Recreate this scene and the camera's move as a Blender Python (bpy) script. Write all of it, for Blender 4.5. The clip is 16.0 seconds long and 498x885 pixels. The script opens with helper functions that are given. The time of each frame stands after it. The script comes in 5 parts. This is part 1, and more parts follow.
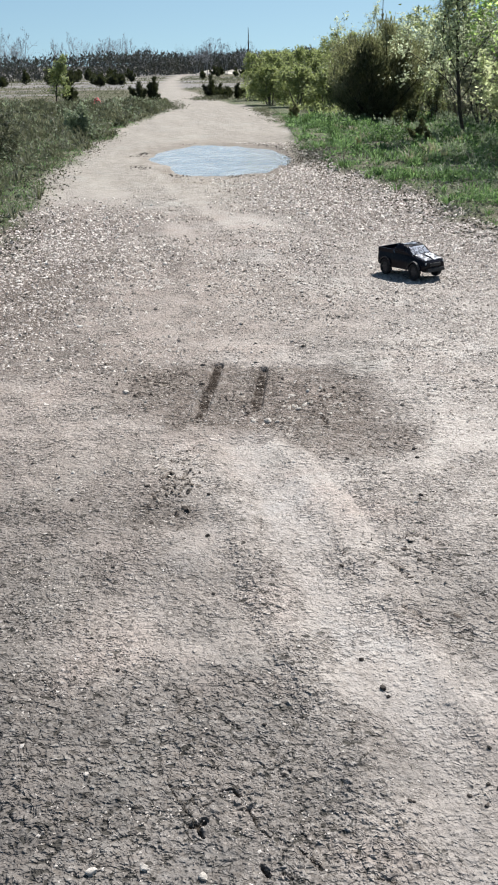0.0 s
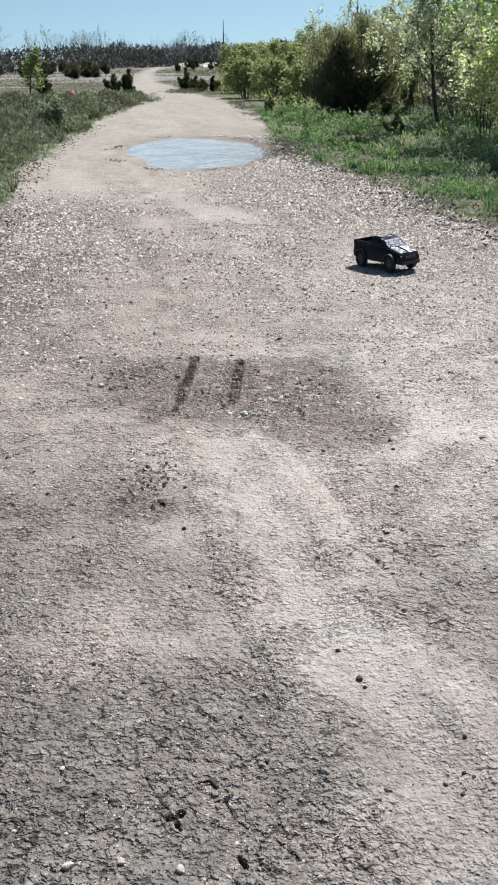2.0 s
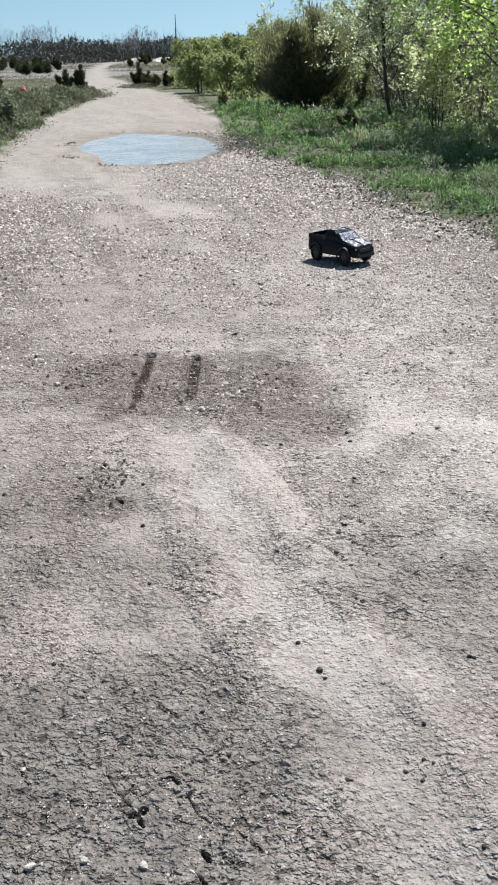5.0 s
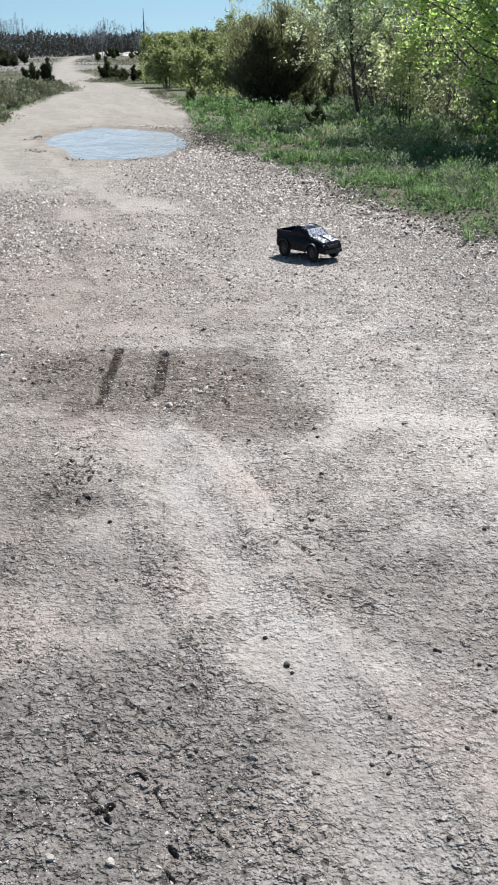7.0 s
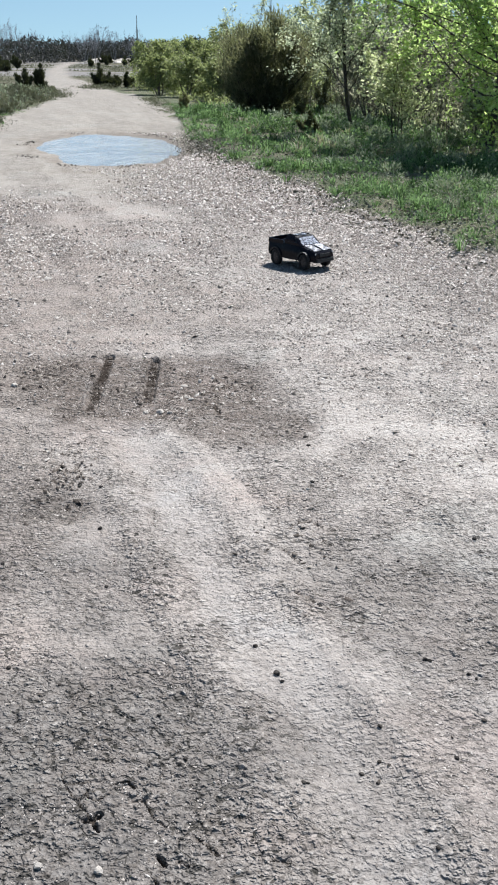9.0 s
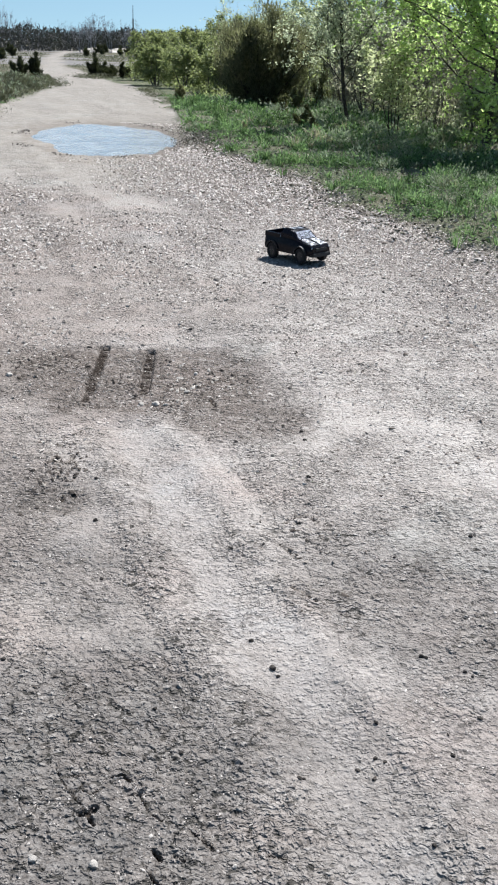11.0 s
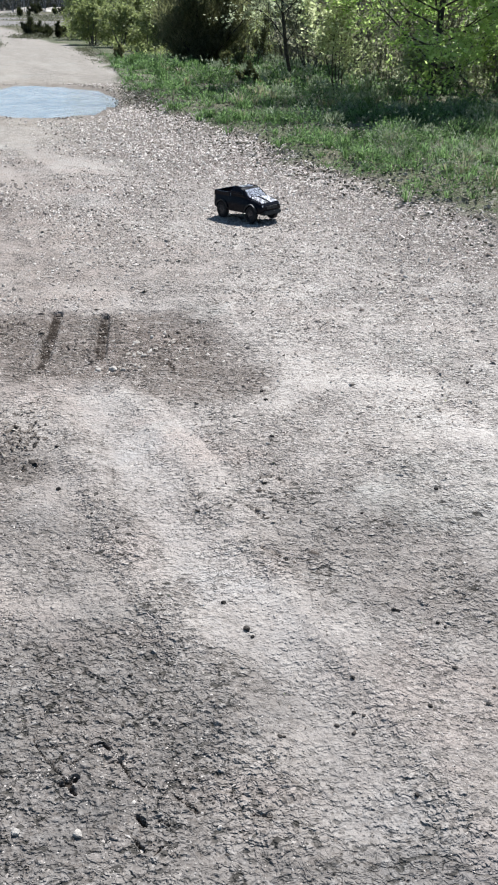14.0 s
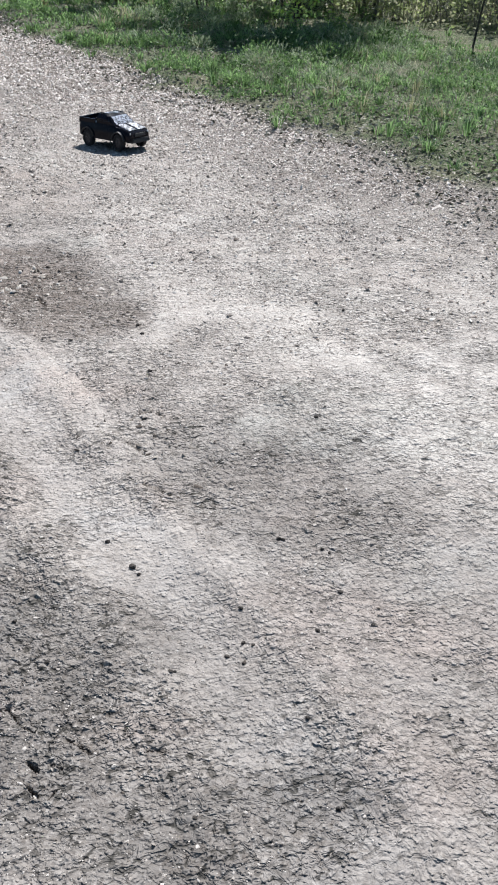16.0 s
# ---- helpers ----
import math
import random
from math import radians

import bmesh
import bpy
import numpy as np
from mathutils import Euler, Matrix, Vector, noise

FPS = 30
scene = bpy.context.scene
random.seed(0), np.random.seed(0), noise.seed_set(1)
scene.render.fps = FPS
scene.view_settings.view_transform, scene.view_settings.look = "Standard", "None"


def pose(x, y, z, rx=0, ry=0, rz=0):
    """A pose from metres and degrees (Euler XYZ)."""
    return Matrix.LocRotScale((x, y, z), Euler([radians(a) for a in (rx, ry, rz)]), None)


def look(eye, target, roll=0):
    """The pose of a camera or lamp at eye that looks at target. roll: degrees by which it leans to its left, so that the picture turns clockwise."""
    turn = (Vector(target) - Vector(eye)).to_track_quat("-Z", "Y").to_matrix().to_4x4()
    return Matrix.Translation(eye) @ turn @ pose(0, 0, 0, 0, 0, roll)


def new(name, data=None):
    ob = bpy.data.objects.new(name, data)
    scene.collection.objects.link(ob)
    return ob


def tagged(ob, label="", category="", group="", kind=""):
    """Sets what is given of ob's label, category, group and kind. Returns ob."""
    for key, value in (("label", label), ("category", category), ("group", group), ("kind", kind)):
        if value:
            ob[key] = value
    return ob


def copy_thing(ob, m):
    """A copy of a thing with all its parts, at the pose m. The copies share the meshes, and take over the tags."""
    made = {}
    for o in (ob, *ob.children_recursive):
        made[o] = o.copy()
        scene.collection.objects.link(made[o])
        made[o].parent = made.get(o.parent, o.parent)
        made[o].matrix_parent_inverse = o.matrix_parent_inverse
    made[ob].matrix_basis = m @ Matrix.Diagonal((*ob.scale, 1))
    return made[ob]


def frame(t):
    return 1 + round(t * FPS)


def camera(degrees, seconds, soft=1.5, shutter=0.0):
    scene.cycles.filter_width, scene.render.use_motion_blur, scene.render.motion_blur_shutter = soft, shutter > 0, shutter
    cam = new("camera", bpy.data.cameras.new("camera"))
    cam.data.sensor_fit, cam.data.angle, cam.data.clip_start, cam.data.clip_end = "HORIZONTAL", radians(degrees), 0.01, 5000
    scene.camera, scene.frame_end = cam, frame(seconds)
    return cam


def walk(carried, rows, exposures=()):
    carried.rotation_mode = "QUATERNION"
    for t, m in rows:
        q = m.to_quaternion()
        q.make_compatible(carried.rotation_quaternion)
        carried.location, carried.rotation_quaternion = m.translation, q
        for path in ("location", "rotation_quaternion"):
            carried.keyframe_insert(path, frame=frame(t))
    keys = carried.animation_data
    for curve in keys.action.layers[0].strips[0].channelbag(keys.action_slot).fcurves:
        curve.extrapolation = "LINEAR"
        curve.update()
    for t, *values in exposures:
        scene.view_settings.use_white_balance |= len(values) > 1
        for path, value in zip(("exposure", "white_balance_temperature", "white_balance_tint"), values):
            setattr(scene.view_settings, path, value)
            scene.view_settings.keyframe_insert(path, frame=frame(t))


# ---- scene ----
cam = camera(29.3, 16.0, 2.0)

PATH = [
    (0, (0.018, 0.017, 1.609), (0.009, 1.876, 0.87), -0.7),
    (0.5, (0.019, 0.017, 1.606), (0.013, 1.877, 0.871), -0.9),
    (1, (0.022, 0.017, 1.606), (0.018, 1.877, 0.873), -0.9),
    (1.5, (0.021, 0.014, 1.607), (0.046, 1.873, 0.87), -0.5),
    (2, (0.024, 0.02, 1.602), (0.062, 1.873, 0.851), -0.5),
    (2.5, (0.028, 0.019, 1.604), (0.074, 1.869, 0.844), -0.6),
    (3, (0.031, 0.015, 1.604), (0.096, 1.866, 0.85), -0.6),
    (3.5, (0.035, 0.015, 1.603), (0.116, 1.866, 0.85), -0.7),
    (4, (0.038, 0.014, 1.605), (0.13, 1.864, 0.85), -0.8),
    (6.5, (0.047, 0.015, 1.601), (0.213, 1.854, 0.832), -0.5),
    (7, (0.048, 0.013, 1.602), (0.23, 1.851, 0.832), -0.2),
    (7.5, (0.048, 0.014, 1.601), (0.238, 1.85, 0.83), -0.0),
    (8, (0.048, 0.015, 1.603), (0.24, 1.852, 0.835), 0.1),
    (8.5, (0.043, 0.013, 1.604), (0.243, 1.852, 0.843), 0.4),
    (9, (0.04, 0.014, 1.603), (0.245, 1.854, 0.848), 0.6),
    (11.5, (0.008, 0.034, 1.596), (0.236, 1.866, 0.826), 1.9),
    (12, (0.004, 0.039, 1.594), (0.236, 1.868, 0.819), 1.7),
    (12.5, (-0.003, 0.046, 1.592), (0.24, 1.867, 0.802), 1.7),
    (13, (-0.009, 0.049, 1.588), (0.257, 1.864, 0.793), 1.6),
    (13.5, (-0.01, 0.057, 1.583), (0.279, 1.86, 0.768), 1.0),
    (14, (-0.012, 0.062, 1.577), (0.305, 1.851, 0.74), 0.7),
    (14.5, (-0.015, 0.065, 1.572), (0.367, 1.832, 0.716), 0.6),
    (15, (-0.011, 0.068, 1.565), (0.444, 1.813, 0.702), 0.9),
    (15.5, (-0.011, 0.081, 1.563), (0.484, 1.793, 0.656), 1.1),
    (16, (0.001, 0.096, 1.557), (0.547, 1.766, 0.602), 1.9),
]
walk(cam, [(t, look(eye, target, roll)) for t, eye, target, roll in PATH], [(0, 0.68, 6260, 11), (6.5, 0.67, 6110, 11), (12, 0.67, 5970, 11), (16, 0.69, 6010, 11)])

# ---- light ----
SUN_AZ, SUN_EL = radians(30), radians(52)
world = bpy.data.worlds.new("world")
scene.world = world
world.use_nodes = True
wn = world.node_tree.nodes
sky = wn.new("ShaderNodeTexSky")
sky.sky_type, sky.sun_disc = "NISHITA", False
sky.sun_elevation, sky.sun_rotation = SUN_EL, SUN_AZ
sky.air_density, sky.dust_density, sky.ozone_density = 1.0, 0.3, 1.6
wn["Background"].inputs["Strength"].default_value = 0.060
way = wn.new("ShaderNodeTexCoord")
lift = wn.new("ShaderNodeVectorMath")
lift.operation = "ADD"
lift.inputs[1].default_value = (0, 0, 0.13)
world.node_tree.links.new(way.outputs["Generated"], lift.inputs[0])
world.node_tree.links.new(lift.outputs[0], sky.inputs["Vector"])
hue = wn.new("ShaderNodeMix")
hue.data_type, hue.blend_type = "RGBA", "MULTIPLY"
hue.inputs[0].default_value, hue.inputs[7].default_value = 1.0, (1.10, 1.16, 1.03, 1)
world.node_tree.links.new(sky.outputs["Color"], hue.inputs[6])
world.node_tree.links.new(hue.outputs[2], wn["Background"].inputs["Color"])
sun = new("sun", bpy.data.lights.new("sun", "SUN"))
sun.data.energy, sun.data.angle, sun.data.color = 5.0, radians(0.53), (1.0, 0.955, 0.89)
SUN_WAY = Vector((math.sin(SUN_AZ) * math.cos(SUN_EL), math.cos(SUN_AZ) * math.cos(SUN_EL), math.sin(SUN_EL)))
sun.matrix_world = look(SUN_WAY * 50, (0, 0, 0))


# ---- small tools ----
def fade(a, b, v):
    t = np.clip((np.asarray(v, float) - a) / (b - a), 0, 1)
    return t * t * (3 - 2 * t)


def lattice(ix, iy, seed):
    h = (ix.astype(np.int64) * 374761393 + iy.astype(np.int64) * 668265263 + seed * 974634777) & 0xFFFFFFFF
    h = ((h ^ (h >> 13)) * 1274126177) & 0xFFFFFFFF
    return ((h ^ (h >> 16)) & 0xFFFF) / 65535.0 * 2 - 1


def vnoise(x, y, seed=0):
    x, y = np.asarray(x, float), np.asarray(y, float)
    ix, iy = np.floor(x), np.floor(y)
    fx, fy = x - ix, y - iy
    ux, uy = fx * fx * (3 - 2 * fx), fy * fy * (3 - 2 * fy)
    a, b = lattice(ix, iy, seed), lattice(ix + 1, iy, seed)
    c, d = lattice(ix, iy + 1, seed), lattice(ix + 1, iy + 1, seed)
    return (a + (b - a) * ux) * (1 - uy) + (c + (d - c) * ux) * uy


def fbm(x, y, size, octaves=3, seed=0):
    out, amp = 0.0, 1.0
    for k in range(octaves):
        out = out + amp * vnoise(x / size + 13.7 * k, y / size - 7.1 * k, seed + k)
        size, amp = size / 2.1, amp * 0.5
    return out


def seg_dist(x, y, pts):
    """Distance from (x, y) to a polyline."""
    best = np.full(np.shape(x), 1e9)
    for (ax, ay), (bx, by) in zip(pts, pts[1:]):
        dx, dy = bx - ax, by - ay
        t = np.clip(((x - ax) * dx + (y - ay) * dy) / (dx * dx + dy * dy), 0, 1)
        best = np.minimum(best, np.hypot(x - ax - t * dx, y - ay - t * dy))
    return best


def mesh_from(name, verts, faces, mat, smooth=False):
    """A mesh from arrays: verts (n, 3), faces (m, k) with the same number of corners each."""
    me = bpy.data.meshes.new(name)
    verts, faces = np.ascontiguousarray(verts, np.float32), np.ascontiguousarray(faces, np.int32)
    m, k = faces.shape
    me.vertices.add(len(verts))
    me.vertices.foreach_set("co", verts.ravel())
    me.loops.add(m * k)
    me.loops.foreach_set("vertex_index", faces.ravel())
    me.polygons.add(m)
    me.polygons.foreach_set("loop_start", np.arange(0, m * k, k, dtype=np.int32))
    me.polygons.foreach_set("loop_total", np.full(m, k, np.int32))
    if smooth:
        me.polygons.foreach_set("use_smooth", np.ones(m, bool))
    me.update(calc_edges=True)
    me.materials.append(mat)
    return me


def under(ob, parent):
    ob.parent = parent
    return ob


def part(name, bm, material, parent, label="", smooth=False):
    """One bmesh as one mesh object under a thing or under a part."""
    me = bpy.data.meshes.new(name)
    bmesh.ops.recalc_face_normals(bm, faces=bm.faces)
    bm.to_mesh(me)
    bm.free()
    if smooth:
        me.polygons.foreach_set("use_smooth", np.ones(len(me.polygons), bool))
    me.materials.append(material)
    ob = new(name, me)
    ob.parent = parent
    if label:
        tagged(ob, label)
    return ob


# ---- materials ----
def material(name, base=(0.5, 0.5, 0.5), rough=0.8, metal=0.0):
    m = bpy.data.materials.new(name)
    m.use_nodes = True
    b = m.node_tree.nodes["Principled BSDF"]
    b.inputs["Base Color"].default_value = (*base, 1)
    b.inputs["Roughness"].default_value, b.inputs["Metallic"].default_value = rough, metal
    return m


class Nodes:
    """Short names for making node trees."""

    def __init__(self, mat):
        self.t = mat.node_tree
        self.b = self.t.nodes["Principled BSDF"]
        self.out = self.t.nodes["Material Output"]
        self.co = self.t.nodes.new("ShaderNodeNewGeometry").outputs["Position"]

    def put(self, sock, value):
        if isinstance(value, bpy.types.NodeSocket):
            self.t.links.new(value, sock)
        elif isinstance(value, tuple):
            sock.default_value = (*value, 1) if len(value) == 3 and sock.type == "RGBA" else value
        else:
            sock.default_value = value

    def noise(self, scale, detail=3.0, rough=0.55, distort=0.0, co=None):
        n = self.t.nodes.new("ShaderNodeTexNoise")
        self.put(n.inputs["Vector"], co or self.co)
        for k, v in (("Scale", scale), ("Detail", detail), ("Roughness", rough), ("Distortion", distort)):
            n.inputs[k].default_value = v
        return n.outputs["Fac"]

    def cells(self, scale, feature="F1", out="Distance", rand=1.0, co=None):
        n = self.t.nodes.new("ShaderNodeTexVoronoi")
        n.feature = feature
        self.put(n.inputs["Vector"], co or self.co)
        n.inputs["Scale"].default_value, n.inputs["Randomness"].default_value = scale, rand
        return n.outputs[out]

    def warp(self, scale, amount, stretch=(1, 1, 1)):
        n = self.t.nodes.new("ShaderNodeTexNoise")
        self.put(n.inputs["Vector"], self.co)
        n.inputs["Scale"].default_value, n.inputs["Detail"].default_value = scale, 2.0
        m = self.t.nodes.new("ShaderNodeVectorMath")
        m.operation = "MULTIPLY_ADD"
        self.put(m.inputs[0], n.outputs["Color"])
        m.inputs[1].default_value = (amount, amount, amount)
        self.put(m.inputs[2], self.co)
        s = self.t.nodes.new("ShaderNodeVectorMath")
        s.operation = "MULTIPLY"
        self.put(s.inputs[0], m.outputs[0])
        s.inputs[1].default_value = stretch
        return s.outputs[0]

    def span(self, v, a, b, lo=0.0, hi=1.0):
        n = self.t.nodes.new("ShaderNodeMapRange")
        n.interpolation_type = "SMOOTHSTEP"
        for k, x in zip(range(5), (v, a, b, lo, hi)):
            self.put(n.inputs[k], x)
        return n.outputs[0]

    def mix(self, f, a, b):
        n = self.t.nodes.new("ShaderNodeMix")
        n.data_type = "RGBA"
        self.put(n.inputs[0], f), self.put(n.inputs[6], a), self.put(n.inputs[7], b)
        return n.outputs[2]

    def calc(self, op, a, b=0.0):
        n = self.t.nodes.new("ShaderNodeMath")
        n.operation = op
        self.put(n.inputs[0], a), self.put(n.inputs[1], b)
        return n.outputs[0]

    def attr(self, name):
        n = self.t.nodes.new("ShaderNodeAttribute")
        n.attribute_name = name
        return n.outputs["Fac"]

    def bump(self, height, dist, strength=1.0, normal=None):
        n = self.t.nodes.new("ShaderNodeBump")
        n.inputs["Distance"].default_value, n.inputs["Strength"].default_value = dist, strength
        self.put(n.inputs["Height"], height)
        if normal:
            self.put(n.inputs["Normal"], normal)
        return n.outputs[0]

    def island(self):
        return self.t.nodes.new("ShaderNodeNewGeometry").outputs["Random Per Island"]

    def ramp(self, f, *stops):
        n = self.t.nodes.new("ShaderNodeValToRGB")
        e = n.color_ramp.elements
        while len(e) < len(stops):
            e.new(0.5)
        for k, (p, c) in enumerate(stops):
            e[k].position, e[k].color = p, (*c, 1)
        self.put(n.inputs[0], f)
        return n.outputs[0]

    def set(self, **kw):
        for k, v in kw.items():
            self.put(self.b.inputs[{"color": "Base Color", "rough": "Roughness", "normal": "Normal"}[k]], v)


def soil_material():
    """Dry trodden earth: a dusty ground colour, plates and crumbs in relief, hairline cracks, damp and turf; shade in
    cracks and gaps is coloured in.
    """
    m = material("track_soil", rough=0.95)
    n = Nodes(m)
    n.b.inputs["Specular IOR Level"].default_value = 0.10
    grass, damp, smooth = n.attr("grass"), n.attr("damp"), n.attr("smooth")
    crack, pale, dust, wet_and_shade = n.attr("crack"), n.attr("pale"), n.attr("dust"), n.attr("wet_and_shade")
    gravel, tan, coarse, rim = n.attr("gravel"), n.attr("tan"), n.attr("coarse"), n.attr("rim")
    big = n.noise(0.9, 4, 0.6)
    mid = n.noise(5.0, 5, 0.65, 0.4)
    fine = n.noise(57, 2, 0.55, 0.6)
    grit = n.noise(150, 1, 0.5)
    patch = n.span(n.noise(3.4, 5, 0.7), 0.36, 0.60, 0.25, 1.0)
    rough = n.calc("MULTIPLY", n.calc("MAXIMUM", n.calc("MULTIPLY", n.calc("MAXIMUM", coarse, damp), patch), n.calc("MULTIPLY", crack, n.span(n.noise(5, 4, 0.65), 0.36, 0.56, 0.45, 1.0))), n.calc("SUBTRACT", 1.0, n.calc("MULTIPLY", tan, 0.6)))
    # relief, in metres
    bent = n.warp(22, 0.034, (0.8, 1.0, 1.0))
    bent_2 = n.warp(45, 0.011, (0.8, 1.0, 1.0))
    plate = n.cells(21, "DISTANCE_TO_EDGE", co=bent)
    plate_at = n.cells(21, out="Color", co=bent)
    crumb = n.cells(40, co=bent_2)
    crumb_at = n.cells(40, out="Color", co=bent_2)
    flake = n.span(n.noise(25, 3, 0.6, 0.9), 0.36, 0.64)
    flake_2 = n.span(n.noise(52, 2, 0.55, 0.5), 0.36, 0.64)
    lumps = n.noise(19, 3, 0.6, 0.3)
    plates = n.calc("MULTIPLY", n.calc("MULTIPLY", plate_at, n.span(plate, 0.0, 0.16)), n.calc("MULTIPLY", n.span(crack, 0.45, 0.95), 0.0036))
    pebble = n.calc("MULTIPLY", n.span(crumb, 0.12, 0.48, 1, 0), n.span(crumb_at, 0.35, 0.70))
    crumpled = n.warp(70, 0.010)
    small = n.cells(80, co=crumpled)
    small_at = n.cells(80, out="Color", co=crumpled)
    pebble_2 = n.calc("MULTIPLY", n.span(small, 0.1, 0.46, 1, 0), n.span(small_at, 0.30, 0.70))
    stony = n.calc("ADD", n.calc("ADD", 0.40, n.calc("MULTIPLY", rough, 0.6)), n.calc("ADD", gravel, n.calc("MULTIPLY", damp, 0.7)))
    crumbs = n.calc("MULTIPLY", n.calc("ADD", pebble, n.calc("MULTIPLY", pebble_2, 1.0)), n.calc("MULTIPLY", stony, 0.0078))
    h = n.calc("ADD", plates, crumbs)
    h = n.calc("ADD", h, n.calc("MULTIPLY", n.calc("ADD", n.calc("MULTIPLY", flake, 0.0085), n.calc("MULTIPLY", flake_2, 0.0055)), n.calc("ADD", 0.10, rough)))
    h = n.calc("ADD", h, n.calc("ADD", n.calc("MULTIPLY", lumps, 0.006), n.calc("ADD", n.calc("MULTIPLY", fine, 0.0030), n.calc("MULTIPLY", grit, 0.0006))))
    # hairline cracks round the plates and crumbs
    width = n.span(n.noise(40, 2, 0.6), 0.35, 0.65, 0.03, 0.13)
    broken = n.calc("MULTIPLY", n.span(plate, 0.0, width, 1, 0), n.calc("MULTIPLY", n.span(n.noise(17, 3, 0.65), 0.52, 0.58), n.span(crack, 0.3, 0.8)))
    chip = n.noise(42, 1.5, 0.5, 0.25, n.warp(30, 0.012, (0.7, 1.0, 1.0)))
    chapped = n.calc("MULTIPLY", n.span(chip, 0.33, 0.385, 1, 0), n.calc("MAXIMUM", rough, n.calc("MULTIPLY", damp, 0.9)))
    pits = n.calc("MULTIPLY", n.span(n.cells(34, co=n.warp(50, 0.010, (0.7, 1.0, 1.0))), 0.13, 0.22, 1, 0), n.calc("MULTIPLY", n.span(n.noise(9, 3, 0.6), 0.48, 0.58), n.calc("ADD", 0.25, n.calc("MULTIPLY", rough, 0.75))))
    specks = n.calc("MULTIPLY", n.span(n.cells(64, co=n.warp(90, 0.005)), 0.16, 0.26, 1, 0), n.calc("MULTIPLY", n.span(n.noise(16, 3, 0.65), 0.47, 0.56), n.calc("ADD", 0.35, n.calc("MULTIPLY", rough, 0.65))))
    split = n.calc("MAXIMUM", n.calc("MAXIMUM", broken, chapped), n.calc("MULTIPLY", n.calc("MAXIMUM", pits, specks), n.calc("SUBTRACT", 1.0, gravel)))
    h = n.calc("SUBTRACT", h, n.calc("MULTIPLY", split, 0.0035))
    # colour
    c = n.mix(n.span(big, 0.35, 0.65), (0.366, 0.330, 0.297), (0.410, 0.373, 0.338))
    c = n.mix(n.span(mid, 0.30, 0.58, 0.4, 0), c, (0.310, 0.274, 0.242))
    c = n.mix(n.span(n.noise(2.3, 4, 0.65, 0.3), 0.52, 0.72, 0, 0.45), c, (0.378, 0.374, 0.364))
    c = n.mix(n.span(n.noise(1.7, 3, 0.6, 0.5), 0.50, 0.66, 0, 0.40), c, (0.464, 0.374, 0.325))
    c = n.mix(dust, c, n.mix(n.span(mid, 0.3, 0.6), (0.578, 0.534, 0.482), (0.679, 0.634, 0.578)))
    c = n.mix(tan, c, n.mix(n.span(mid, 0.35, 0.6), (0.298, 0.270, 0.230), (0.360, 0.331, 0.289)))
    c = n.mix(n.calc("MULTIPLY", smooth, n.span(n.noise(8, 4, 0.65), 0.35, 0.62, 0.05, 0.30)), c, (0.395, 0.378, 0.360))
    c = n.mix(n.span(n.noise(1.1, 3, 0.6, 0.9), 0.54, 0.70, 0, 0.4), c, (0.393, 0.393, 0.357))
    c = n.mix(n.calc("MULTIPLY", n.attr("brown"), n.span(mid, 0.3, 0.6, 0.9, 0.55)), c, (0.302, 0.255, 0.220))
    # brown earth under the gravel, darkened further for shade between the chips
    c = n.mix(n.calc("MULTIPLY", gravel, 0.85), c, (0.098, 0.077, 0.062))
    patchy = n.calc("MULTIPLY", damp, n.span(n.noise(13, 6, 0.85, 0.6), 0.38, 0.54, 0.30, 1.0))
    c = n.mix(n.calc("MULTIPLY", patchy, 0.92), c, (0.145, 0.117, 0.098))
    # grey broken crust, coloured deeper near and left to imitate lens falloff
    c = n.mix(n.calc("MULTIPLY", crack, n.span(mid, 0.25, 0.6, 0.95, 0.66)), c, (0.077, 0.073, 0.069))
    c = n.mix(n.calc("MULTIPLY", coarse, n.span(n.noise(7, 5, 0.7), 0.42, 0.60, 0.03, 0.34)), c, (0.211, 0.185, 0.164))
    # low spots of the fine relief coloured darker, as their shade
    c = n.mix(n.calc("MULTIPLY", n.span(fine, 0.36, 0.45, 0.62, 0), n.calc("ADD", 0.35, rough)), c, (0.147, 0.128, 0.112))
    c = n.mix(n.calc("MULTIPLY", pebble, n.calc("MULTIPLY", n.calc("MULTIPLY", rough, 0.35), n.calc("SUBTRACT", 1.0, n.calc("MULTIPLY", damp, 0.25)))), c, (0.599, 0.564, 0.521))
    c = n.mix(n.calc("MULTIPLY", pebble, n.calc("MULTIPLY", gravel, 0.3)), c, n.ramp(crumb_at, (0.3, (0.304, 0.257, 0.222)), (0.55, (0.503, 0.450, 0.404)), (0.8, (0.702, 0.655, 0.608))))
    c = n.mix(n.span(grit, 0.62, 0.72, 0, 0.18), c, (0.656, 0.621, 0.571))
    c = n.mix(n.span(grit, 0.30, 0.40, 0.22, 0), c, (0.153, 0.135, 0.121))
    # gaps between crumbs tinted dark in place of the shade there
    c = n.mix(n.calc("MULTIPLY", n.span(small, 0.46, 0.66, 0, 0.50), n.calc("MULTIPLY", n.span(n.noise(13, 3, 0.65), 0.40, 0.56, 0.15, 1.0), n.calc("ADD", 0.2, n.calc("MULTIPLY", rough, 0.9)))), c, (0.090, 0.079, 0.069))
    # shade inside cracks, dashes and pits put into the colour, dark specks too
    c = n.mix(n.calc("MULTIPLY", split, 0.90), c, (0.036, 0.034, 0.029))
    c = n.mix(n.calc("MULTIPLY", rim, n.span(n.noise(4, 4, 0.7), 0.42, 0.62, 0.0, 0.6)), c, (0.22, 0.185, 0.15))
